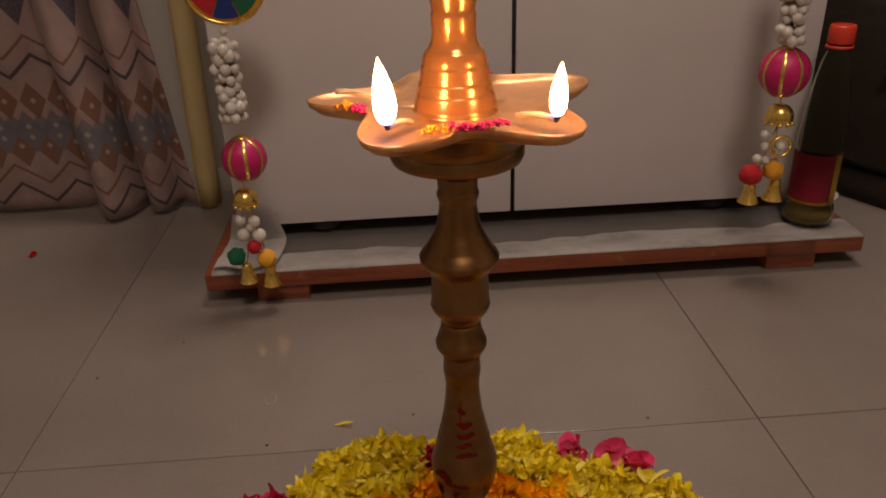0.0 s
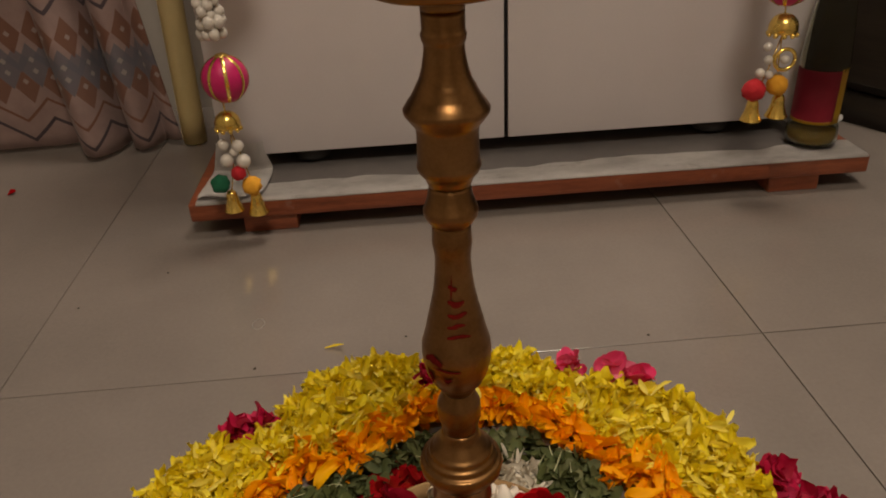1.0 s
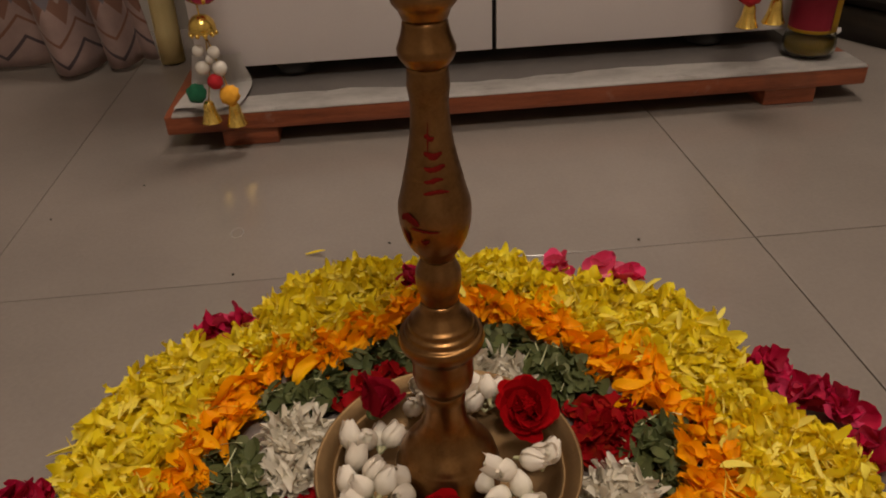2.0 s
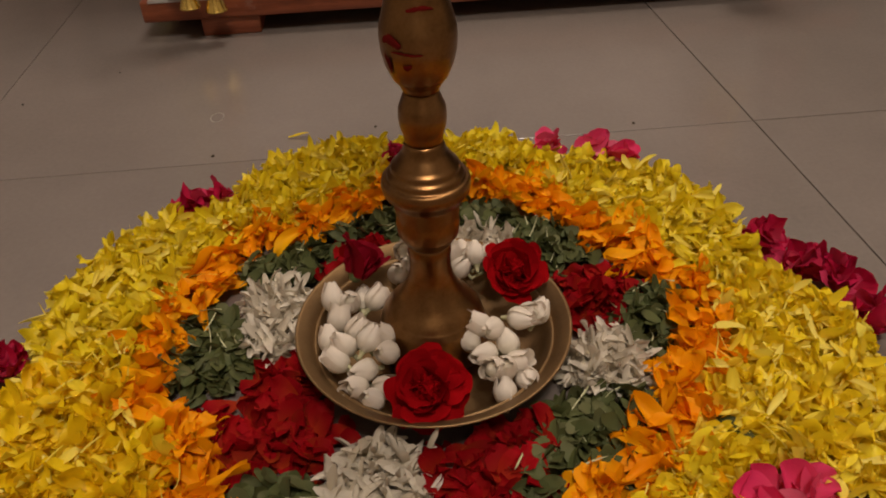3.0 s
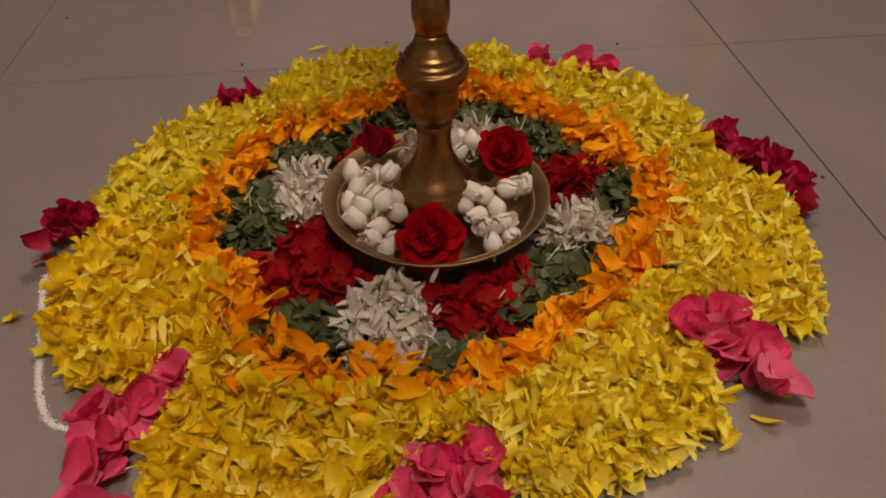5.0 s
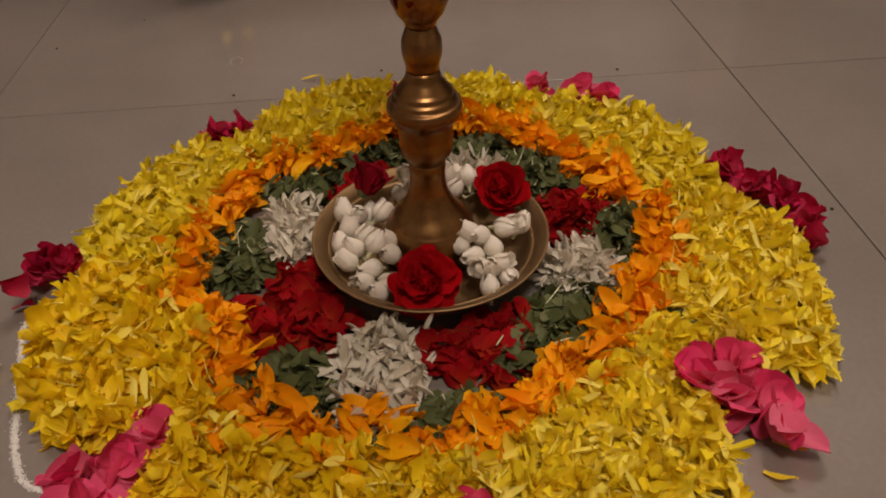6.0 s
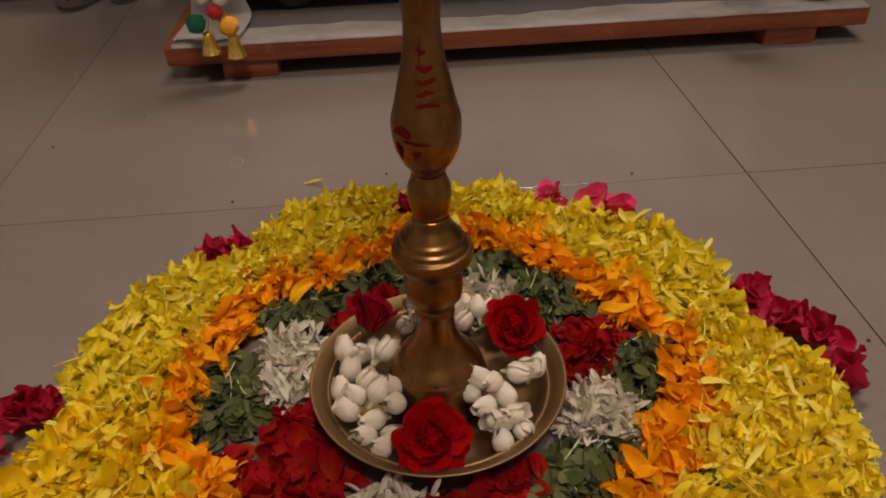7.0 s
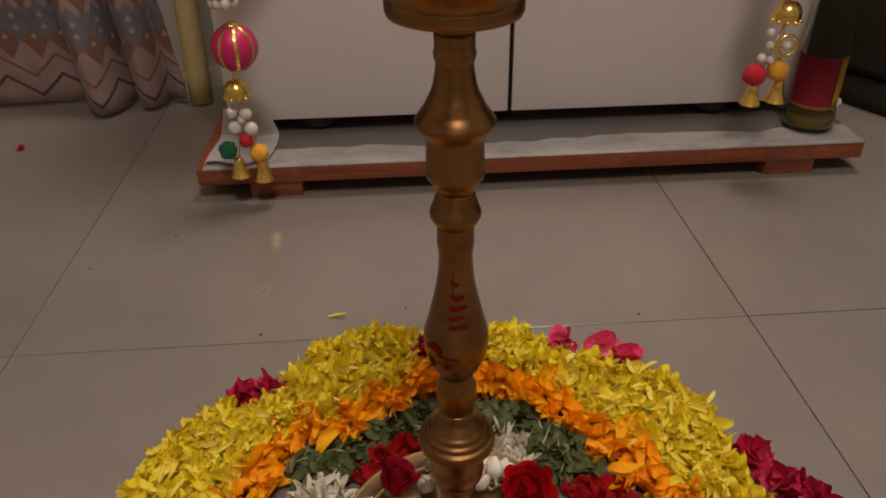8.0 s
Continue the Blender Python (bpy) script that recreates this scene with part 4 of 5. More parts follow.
def rim_powder(parent, a0, a1, r, z, count, material, label, seed):
    """Grains and lumps of powder caked on the dish's rim."""
    rng = random.Random(seed)
    bm = bmesh.new()
    for i in range(count):
        x, y = polar(r + rng.gauss(0, 0.0013), a0 + (a1 - a0) * rng.random())
        ball(rng.uniform(0.0005, 0.0013), (x, y, z + rng.uniform(-0.001, 0.0012)), 6, 4, 0.8, bm)
    return part("caked_powder", bm, material, parent, label)


def oil_lamp():
    t = empty("brass_oil_lamp", 0, 0, 0.0)
    made = {}
    for name, prof in SECTIONS:
        pts = [(r * K, z * K) for r, z in prof]
        if prof[-1][0] > 0:
            pts = pts + [(0, pts[-1][1])]
        pts = [(0, pts[0][1])] + pts
        dense = []
        for a, b in zip(pts, pts[1:]):
            dense += [a, ((a[0] * 2 + b[0]) / 3, (a[1] * 2 + b[1]) / 3), ((a[0] + 2 * b[0]) / 3, (a[1] + 2 * b[1]) / 3)]
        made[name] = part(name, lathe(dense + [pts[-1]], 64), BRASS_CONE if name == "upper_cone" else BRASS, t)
    made["dish"] = lamp_dish(t)
    for k, (lit, r) in enumerate(((True, 0.058), (True, 0.062), (False, 0.05), (False, 0.05), (None, 0.06))):
        if lit is False:
            continue
        a = -124 + 72 * k
        x, y = polar(r, a)
        xi, yi = polar(0.040, a)
        path = [(xi + (x - xi) * f, yi + (y - yi) * f, 0.4508 + 0.002 * math.sin(3 * f) + 0.0025 * f * f) for f in (0, 0.25, 0.5, 0.75, 1.0)]
        w = part("wick", tube(path, 0.0015, 8), COTTON, t, "oiled cotton wick")
        if lit:
            part("wick_tip", tube([(x, y, 0.4530), (x * 1.03, y * 1.03, 0.4560), (x * 1.04, y * 1.04, 0.4590)], 0.0013, 6), SOOT, w)
            flame(t, x * 1.02, y * 1.02, 0.4545, 0.0285 if k == 0 else 0.0238, 0.0096 if k == 0 else 0.0074, -0.07 if k == 0 else 0.05)
    for a0, a1, z0, z1, s in ((-112, -86, 0.2715, 0.2745, 1), (-113, -70, 0.2625, 0.2660, 2), (-112, -66, 0.2560, 0.2590, 3), (-112, -74, 0.2500, 0.2525, 4), (-112, -66, 0.2440, 0.2462, 5), (-152, -118, 0.2270, 0.2320, 6), (-135, -88, 0.2235, 0.2250, 7), (-150, -138, 0.2140, 0.2230, 8), (-118, -104, 0.2160, 0.2190, 9), (-105, -100, 0.266, 0.279, 10)):
        smear(t, a0, a1, z0, z1, s)
    for a0, a1, r, z, count, mt, label, sd in (
        (-98, -68, 0.0488, 0.4525, 110, MAGENTA, "caked magenta powder", 1), (-110, -97, 0.0520, 0.4520, 34, TURMERIC, "caked turmeric powder", 2), (-168, -157, 0.0480, 0.4530, 45, MAGENTA, "caked magenta powder", 3),
        (-178, -168, 0.0520, 0.4525, 30, TURMERIC, "caked turmeric powder", 4), (62, 78, 0.0480, 0.4535, 36, MAGENTA, "caked magenta powder", 5),
    ):
        rim_powder(t, a0, a1, r, z, count, mt, label, sd)
    return tagged(t, "tall turned brass oil lamp with two lit wicks and vermilion marks", "oil lamp")


oil_lamp()


def tray():
    prof = [(0, 0.0125), (0.050, 0.0125), (0.062, 0.0135), (0.068, 0.0165), (0.0735, 0.0225), (0.0750, 0.0265), (0.0765, 0.0275), (0.0780, 0.0290), (0.0800, 0.0300), (0.0835, 0.0325), (0.0875, 0.0350), (0.0890, 0.0357), (0.0896, 0.0350), (0.0885, 0.0335), (0.0800, 0.0265), (0.0745, 0.0180), (0.0690, 0.0110), (0.062, 0.0080), (0.050, 0.0072), (0.048, 0.0), (0.044, 0.0), (0.044, 0.0068), (0, 0.0068)]
    t = empty("brass_tray", 0, 0, 0.0)
    k = 8
    part("bowl", lathe(prof[:k] + [(0.0785, 0.0262)] + prof[14:], 96), BRASS_TRAY, t)
    part("rim", lathe([(0.0781, 0.0268)] + prof[k:14] + [(0.0803, 0.0270), (0.0781, 0.0268)], 96), BRASS_TRAY, t, "flat turned brass rim")
    return tagged(t, "shallow round brass tray under the lamp holding roses and jasmine", "tray")


tray()

# ---- flower carpet ----
ROSE_AT = (11, 57, 91, 131, 176, 220, 267, 321)
# the outer edge of each heap from one rose cluster to the next, in five even steps
HEAP_EDGE = (
    (0.258, 0.282, 0.304, 0.306, 0.280), (0.280, 0.290, 0.305, 0.296, 0.285), (0.288, 0.312, 0.314, 0.292, 0.262), (0.262, 0.304, 0.306, 0.298, 0.268),
    (0.270, 0.299, 0.301, 0.288, 0.228), (0.240, 0.303, 0.300, 0.285, 0.222), (0.222, 0.262, 0.266, 0.266, 0.208), (0.215, 0.295, 0.296, 0.296, 0.262),
)
OVERHANG = 0.013
# the middle of the orange ring, at every 22.5 degrees
RING = (0.185, 0.196, 0.182, 0.212, 0.216, 0.180, 0.200, 0.190, 0.190, 0.165, 0.190, 0.172, 0.176, 0.153, 0.155, 0.158)
ROSE_SPOTS = (
    ((0.280, 20, 8, 0.018), (0.280, 12, 9, 0.020), (0.296, 8, 7, 0.018), (0.296, 2, 4, 0.012), (0.290, 358, 2, 0.010)),
    ((0.282, 63, 6, 0.016), (0.292, 55, 9, 0.019), (0.296, 50, 5, 0.013)),
    ((0.250, 93, 8, 0.014),),
    ((0.276, 132, 13, 0.021), (0.264, 129, 11, 0.019)),
    ((0.284, 174, 11, 0.019), (0.299, 175, 6, 0.016), (0.308, 180, 2, 0.008)),
    ((0.226, 218, 8, 0.017), (0.250, 219, 6, 0.016), (0.275, 217, 6, 0.018), (0.280, 221, 5, 0.015), (0.296, 223, 4, 0.014), (0.305, 228, 2, 0.010)),
    ((0.224, 264, 9, 0.020), (0.215, 271, 7, 0.016), (0.238, 269, 9, 0.020), (0.244, 261, 5, 0.014)),
    ((0.210, 320, 7, 0.018), (0.226, 325, 8, 0.018), (0.234, 319, 6, 0.016), (0.250, 321, 5, 0.014), (0.262, 318, 3, 0.009)),
)


def bed(r, degrees):
    """A place on the carpet, round its own middle."""
    x, y = polar(r, degrees)
    return x, y - 0.012


ROSE_POINTS = [bed(r, a) for spots in ROSE_SPOTS for r, a, n, spread in spots if n > 2]


def eased(values, f):
    """A smooth curve through even steps, f from 0 to 1."""
    p = min(max(f, 0.0), 0.9999) * (len(values) - 1)
    i = int(p)
    k = p - i
    k = k * k * (3 - 2 * k)
    return values[i] * (1 - k) + values[i + 1] * k


def outer_edge(a):
    for i, a0 in enumerate(ROSE_AT):
        width = (ROSE_AT[(i + 1) % 8] - a0) % 360
        if (a - a0) % 360 < width:
            return eased(HEAP_EDGE[i], ((a - a0) % 360) / width) - OVERHANG
    return 0.28


def inner_edge(a):
    return eased(RING + RING[:1], (a % 360) / 360)


def yellow_shape(rng):
    kind = rng.random()
    if kind < 0.5:
        return petal(rng.uniform(0.018, 0.032), rng.uniform(0.0036, 0.0068), rng, rng.uniform(-1.2, 1.5), rng.uniform(0.3, 1.2), rng.uniform(-1.2, 1.2), 0.15, rng.uniform(0.62, 0.85), 0.25, 8, 3, blunt=rng.uniform(0.3, 0.6))
    if kind < 0.75:
        return petal(rng.uniform(0.019, 0.029), rng.uniform(0.0060, 0.0095), rng, rng.uniform(-0.5, 1.2), rng.uniform(0.2, 1.0), rng.uniform(-0.9, 0.9), 0.18, rng.uniform(0.6, 0.8), 0.22, 8, 5, blunt=rng.uniform(0.3, 0.5))
    return petal(rng.uniform(0.016, 0.024), rng.uniform(0.010, 0.0155), rng, rng.uniform(-0.4, 1.5), rng.uniform(0.0, 0.9), rng.uniform(-0.9, 0.9), 0.30, rng.uniform(0.6, 0.75), 0.25, 8, 5, notch=0.10, blunt=0.5)


def golden_shape(rng):
    """Broader, blunter petals of the golden heaps."""
    if rng.random() < 0.45:
        return yellow_shape(rng)
    return petal(rng.uniform(0.020, 0.030), rng.uniform(0.009, 0.016), rng, rng.uniform(-1.1, 1.4), rng.uniform(0.1, 0.9), rng.uniform(-0.9, 0.9), 0.22, rng.uniform(0.55, 0.75), 0.25, 8, 5, notch=0.06, blunt=rng.uniform(0.25, 0.5))


def strap_shape(rng):
    return petal(rng.uniform(0.020, 0.036), rng.uniform(0.0085, 0.0150), rng, rng.uniform(-1.3, 1.3), rng.uniform(0.1, 1.0), rng.uniform(-1.1, 1.1), 0.30, rng.uniform(0.50, 0.75), 0.30, 9, 5, notch=0.10, blunt=rng.uniform(0.2, 0.5))


def broad_shape(rng):
    return petal(rng.uniform(0.020, 0.029), rng.uniform(0.018, 0.026), rng, rng.uniform(-0.7, 1.5), rng.uniform(0.1, 0.9), rng.uniform(-0.8, 0.8), 0.20, rng.uniform(0.58, 0.72), 0.3, 8, 5, blunt=0.4)


def pink_shape(rng):
    """Smooth rounded rose petals, gently cupped."""
    return petal(rng.uniform(0.021, 0.028), rng.uniform(0.021, 0.027), rng, rng.uniform(-0.7, 1.2), rng.uniform(0.1, 0.5), rng.uniform(-0.3, 0.3), 0.07, rng.uniform(0.52, 0.62), 0.35, 10, 7, blunt=0.3)


def torn_shape(rng):
    return petal(rng.uniform(0.014, 0.024), rng.uniform(0.013, 0.021), rng, rng.uniform(-0.6, 0.9), rng.uniform(-0.2, 0.5), rng.uniform(-0.4, 0.4), 0.16, rng.uniform(0.45, 0.7), 0.4, 6, 5, notch=rng.uniform(0, 0.15))


def narrow_shape(rng):
    return petal(rng.uniform(0.015, 0.026), rng.uniform(0.0034, 0.0062), rng, rng.uniform(-0.9, 1.2), rng.uniform(0.3, 1.1), rng.uniform(-0.7, 0.7), 0.1, 0.68, 0.25, blunt=0.3)


def leaf_shape(rng):
    return petal(rng.uniform(0.010, 0.017), rng.uniform(0.0065, 0.0100), rng, rng.uniform(-0.5, 0.6), rng.uniform(0.1, 0.5), rng.uniform(-0.3, 0.3), 0.05, 0.5, 0.3)


def thread_shape(rng):
    return petal(rng.uniform(0.012, 0.024), rng.uniform(0.0008, 0.0013), rng, rng.uniform(-0.8, 1.2), 0.5, 0.3, 0.5, 0.5, 0.7, 6, 3)


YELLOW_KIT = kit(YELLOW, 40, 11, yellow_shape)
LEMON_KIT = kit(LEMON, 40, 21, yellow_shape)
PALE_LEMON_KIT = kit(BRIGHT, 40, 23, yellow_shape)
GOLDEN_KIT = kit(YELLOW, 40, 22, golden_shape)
PALE_KIT = kit(PALE_YELLOW, 14, 12, narrow_shape)
ORANGE_KIT = kit(ORANGE, 20, 13, strap_shape)
PINK_KIT = kit(PINK, 14, 14, pink_shape)
CRIMSON_KIT = kit(CRIMSON, 14, 24, broad_shape)
TORN_KIT = kit(TORN_RED, 14, 25, torn_shape)
RED_KIT = kit(RED, 12, 15, broad_shape)
WHITE_KIT = kit(WHITE, 16, 16, narrow_shape)
LEAF_KIT = kit(LEAF, 14, 17, leaf_shape)
THREAD_KIT = kit(PALE_YELLOW, 10, 18, thread_shape)
STALK_KIT = kit(STEM, 8, 19, thread_shape)


def mound(rel, top):
    """Height of a heap at a place between 0 (edge) and 1 (middle)."""
    return top * min(1.0, max(0.0, rel) * 3.2) ** 0.6


def yellow_heap(a0, a1, seed, petals_kit, label):
    rng = random.Random(seed)
    t = empty("yellow_petal_heap", 0, 0, 0)
    width = (a1 - a0) % 360
    n = int(width * 29)
    places = []
    while len(places) < n:
        f = len(places) / n
        a = a0 + width * rng.random()
        r0, r1 = inner_edge(a) + 0.010, outer_edge(a)
        r = math.sqrt(r0 * r0 + (r1 * r1 - r0 * r0) * rng.random())
        rel = min((r1 - r) / (r1 - r0), (r - r0) / (r1 - r0) + 0.12) * 2
        side = min((a - a0) / width, (a0 + width - a) / width) * 2
        h = mound(min(rel, 0.12 + side * 1.6), 0.018) * (0.8 + 0.4 * noise.noise((a * 0.11, r * 50, seed)))
        x, y = bed(r, a)
        if f > 0.15 and any((x - px) ** 2 + (y - py) ** 2 < 0.019 ** 2 for px, py in ROSE_POINTS):
            n -= 1
            continue
        z = 0.0025 + h * (0.15 + 0.85 * f)
        # now and then a torn floret: a fan of petals from one foot
        fan = rng.randint(4, 7) if rng.random() < 0.10 and f > 0.3 and rel > 0.3 else 1
        turn = rng.uniform(0, 360)
        for k in range(fan):
            yaw = turn + (k - fan / 2) * rng.uniform(14, 24) if fan > 1 else turn
            back = 0.011 if fan == 1 else 0.006
            flat = 26 if f > 0.35 else 14
            pitch = rng.gauss(-5, 12) if f > 0.35 else -abs(rng.gauss(0, 8))
            places.append(lay(x - back * math.cos(radians(yaw)), y - back * math.sin(radians(yaw)), z + 0.002 * rng.random(), yaw, pitch - (8 if fan > 1 else 0), rng.gauss(0, flat), rng.uniform(0.85, 1.15)))
    scatter(t, petals_kit, places, 60, "petal", rng)
    pale = []
    for i in range(int(width * 1.3)):
        a = a0 + width * rng.random()
        r = inner_edge(a) + 0.012 + (outer_edge(a) - inner_edge(a) - 0.012) * rng.random() ** 0.8
        x, y = bed(r, a)
        pale.append(lay(x, y, 0.006 + mound((outer_edge(a) - r) * 12, 0.016), rng.uniform(0, 360), rng.uniform(-35, 5), rng.gauss(0, 40)))
    scatter(t, PALE_KIT, pale, 10, "pale_petal", rng)
    thr = []
    for i in range(int(width * 0.7)):
        a = a0 + width * rng.random()
        r = inner_edge(a) + (outer_edge(a) - inner_edge(a) + 0.004) * rng.random()
        x, y = bed(r, a)
        thr.append(lay(x, y, 0.005 + mound((outer_edge(a) - r) * 12, 0.018), rng.uniform(0, 360), rng.uniform(-40, 0), rng.gauss(0, 40)))
    scatter(t, THREAD_KIT, thr, 4, "petal", rng)
    return tagged(t, label, "petal heap", "yellow heaps of the flower carpet")


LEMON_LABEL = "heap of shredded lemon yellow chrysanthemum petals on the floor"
GOLDEN_LABEL = "heap of broad yellow chrysanthemum petals with shade in their golden tone"
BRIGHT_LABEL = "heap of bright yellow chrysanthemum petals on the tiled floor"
# Tones carry the light: golden in the dish's shadow, bright at the lit right.
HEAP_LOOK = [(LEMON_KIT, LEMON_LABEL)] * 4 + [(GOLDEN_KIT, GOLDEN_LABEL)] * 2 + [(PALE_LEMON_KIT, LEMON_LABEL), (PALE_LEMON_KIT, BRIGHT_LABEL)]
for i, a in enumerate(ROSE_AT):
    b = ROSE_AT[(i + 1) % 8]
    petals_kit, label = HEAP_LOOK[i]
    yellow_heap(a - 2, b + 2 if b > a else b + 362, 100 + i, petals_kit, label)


def orange_arc(a0, a1, seed):
    rng = random.Random(seed)
    t = empty("orange_petal_arc", 0, 0, 0)
    width = (a1 - a0) % 360
    places = []
    for c in range(int(width / 1.35)):
        a = a0 + width * (c + rng.random()) / int(width / 1.35)
        r = inner_edge(a) + max(-0.022, min(0.018, rng.gauss(-0.003, 0.0105)))
        x, y = bed(r, a)
        turn = rng.uniform(0, 360)
        for k in range(rng.randint(3, 6)):
            yaw = turn + k * 40 + rng.gauss(0, 22)
            places.append(lay(x + rng.gauss(0, 0.004) - 0.010 * math.cos(radians(yaw)), y + rng.gauss(0, 0.004) - 0.010 * math.sin(radians(yaw)), 0.007 + 0.015 * rng.random(), yaw, rng.uniform(-24, 12), rng.gauss(0, 34), rng.uniform(0.75, 1.05)))
    rng.shuffle(places)
    scatter(t, ORANGE_KIT, places, 34, "petal", rng)
    return tagged(t, "arc of torn deep orange marigold petals between yellow and green", "petal heap", "orange arcs of the flower carpet")


for i, a in enumerate(ROSE_AT):
    b = ROSE_AT[(i + 1) % 8]
    orange_arc(a, b if b > a else b + 360, 200 + i)


def rose_cluster(spots, seed, petals_kit, label, size=1.0):
    """spots: (radius, degrees, petals, spread)."""
    rng = random.Random(seed)
    t = empty("pink_rose_cluster", 0, 0, 0)
    places = []
    for r, a, n, spread in spots:
        cx, cy = bed(r, a)
        cy -= 0.005
        spread *= 0.9
        n = int(n * 1.9) if n > 2 else n
        for k in range(n):
            f = k / max(1, n - 1)
            yaw = 137.5 * k + rng.uniform(-25, 25)
            out = spread * (1 - f * 0.75) * rng.uniform(0.6, 1.0)
            x, y = cx + out * math.cos(radians(yaw)), cy + out * math.sin(radians(yaw))
            places.append(lay(x - 0.012 * math.cos(radians(yaw)), y - 0.012 * math.sin(radians(yaw)), 0.004 + 0.012 * f + 0.003 * rng.random(), yaw, -4 - 28 * f + rng.uniform(-14, 14), rng.gauss(0, 28), size * rng.uniform(0.65, 1.0)))
    scatter(t, petals_kit, places, len(places), "petal", rng)
    return tagged(t, label, "rose petals", "rose clusters of the flower carpet")


for i, spots in enumerate(ROSE_SPOTS):
    if i in (1, 5, 6, 7):
        rose_cluster(spots, 300 + i, PINK_KIT, "cluster of bright pink rose petals at the carpet's edge", 1.18)
    else:
        rose_cluster(spots, 300 + i, CRIMSON_KIT, "cluster of crumpled crimson rose petals at the carpet's edge")


def patch(name, label, group, shapes_kit, spots, count, singles, top, piece, seed, tilt=28.0, extra=None):
    """A heap of alike pieces round a few spots (radius, degrees, spread)."""
    rng = random.Random(seed)
    t = empty(name, 0, 0, 0)
    places = []
    for i in range(count):
        f = i / count
        r, a, s = spots[rng.randrange(len(spots))]
        s *= 1.32
        d = s * math.sqrt(rng.random())
        th = rng.uniform(0, 6.28)
        cx, cy = bed(r, a)
        x, y = cx + d * math.cos(th), cy - 0.005 + d * math.sin(th)
        yaw = rng.uniform(0, 360)
        z = 0.002 + top * (1 - (d / s) ** 2 * 0.7) * (0.1 + 0.9 * f)
        places.append(lay(x - 0.007 * math.cos(radians(yaw)), y - 0.007 * math.sin(radians(yaw)), z, yaw, -abs(rng.gauss(0, tilt)), rng.gauss(0, tilt), rng.uniform(0.85, 1.15)))
    scatter(t, shapes_kit, places, singles, piece, rng)
    if extra:
        kit2, n2, piece2 = extra
        more = []
        for i in range(n2):
            r, a, s = spots[rng.randrange(len(spots))]
            x, y = bed(r + rng.uniform(-s, s), a + rng.uniform(-6, 6))
            more.append(lay(x, y, 0.004 + top * rng.random(), rng.uniform(0, 360), rng.uniform(-30, 0), rng.gauss(0, 30)))
        scatter(t, kit2, more, min(4, n2), piece2, rng)
    return tagged(t, label, "petal heap" if piece == "petal" else "leaves", group)


GREENS = (
    ((0.158, 116, 0.022), (0.152, 126, 0.018), (0.162, 136, 0.016)), ((0.165, 163, 0.021), (0.154, 172, 0.022), (0.140, 171, 0.015)), ((0.140, 225, 0.021), (0.138, 235, 0.018), (0.158, 222, 0.019), (0.156, 232, 0.016)),
    ((0.166, 263, 0.019), (0.146, 275, 0.021), (0.166, 257, 0.014), (0.150, 268, 0.020)), ((0.098, 318, 0.021), (0.112, 325, 0.021), (0.106, 303, 0.020), (0.126, 334, 0.017), (0.120, 314, 0.019)), ((0.163, 13, 0.018), (0.148, 7, 0.018)),
    ((0.152, 46, 0.020), (0.158, 54, 0.019)), ((0.155, 88, 0.026), (0.166, 70, 0.020), (0.166, 102, 0.020)),
)
for i, s in enumerate(GREENS):
    patch("green_leaf_patch", "patch of small dark green herb leaves inside the orange ring", "green patches of the flower carpet", LEAF_KIT, s, 430 if i in (3, 4) else 330, 45, 0.016, "leaf", 400 + i, 26, (STALK_KIT, 10, "stalk"))

REDS = (
    ((0.137, 200, 0.021), (0.100, 187, 0.019), (0.118, 195, 0.022), (0.095, 211, 0.019), (0.096, 176, 0.014), (0.112, 206, 0.020)), ((0.089, 281, 0.016), (0.098, 295, 0.017), (0.106, 285, 0.016), (0.085, 268, 0.014), (0.080, 292, 0.012), (0.082, 312, 0.010)),
    ((0.138, 29, 0.017), (0.140, 22, 0.015), (0.121, 20, 0.017)), ((0.120, 112, 0.022),),
)
for i, s in enumerate(REDS):
    patch("red_petal_patch", "patch of torn dark red rose petals beside the tray", "red patches of the flower carpet", TORN_KIT, s, 190 if i == 0 else 120, 45, 0.010, "petal", 500 + i, 20)

WHITES = (
    ((0.132, 145, 0.017), (0.112, 154, 0.019), (0.116, 163, 0.015)), ((0.090, 238, 0.016), (0.113, 240, 0.017), (0.122, 251, 0.020), (0.092, 255, 0.016), (0.142, 249, 0.017), (0.080, 246, 0.012)),
    ((0.097, 353, 0.014), (0.115, 356, 0.016), (0.110, 347, 0.015)), ((0.120, 70, 0.022),),
)
for i, s in enumerate(WHITES):
    patch("white_petal_patch", "patch of narrow creamy white chrysanthemum petals beside the tray", "white patches of the flower carpet", WHITE_KIT, s, 420, 45, 0.015, "petal", 600 + i, 32)


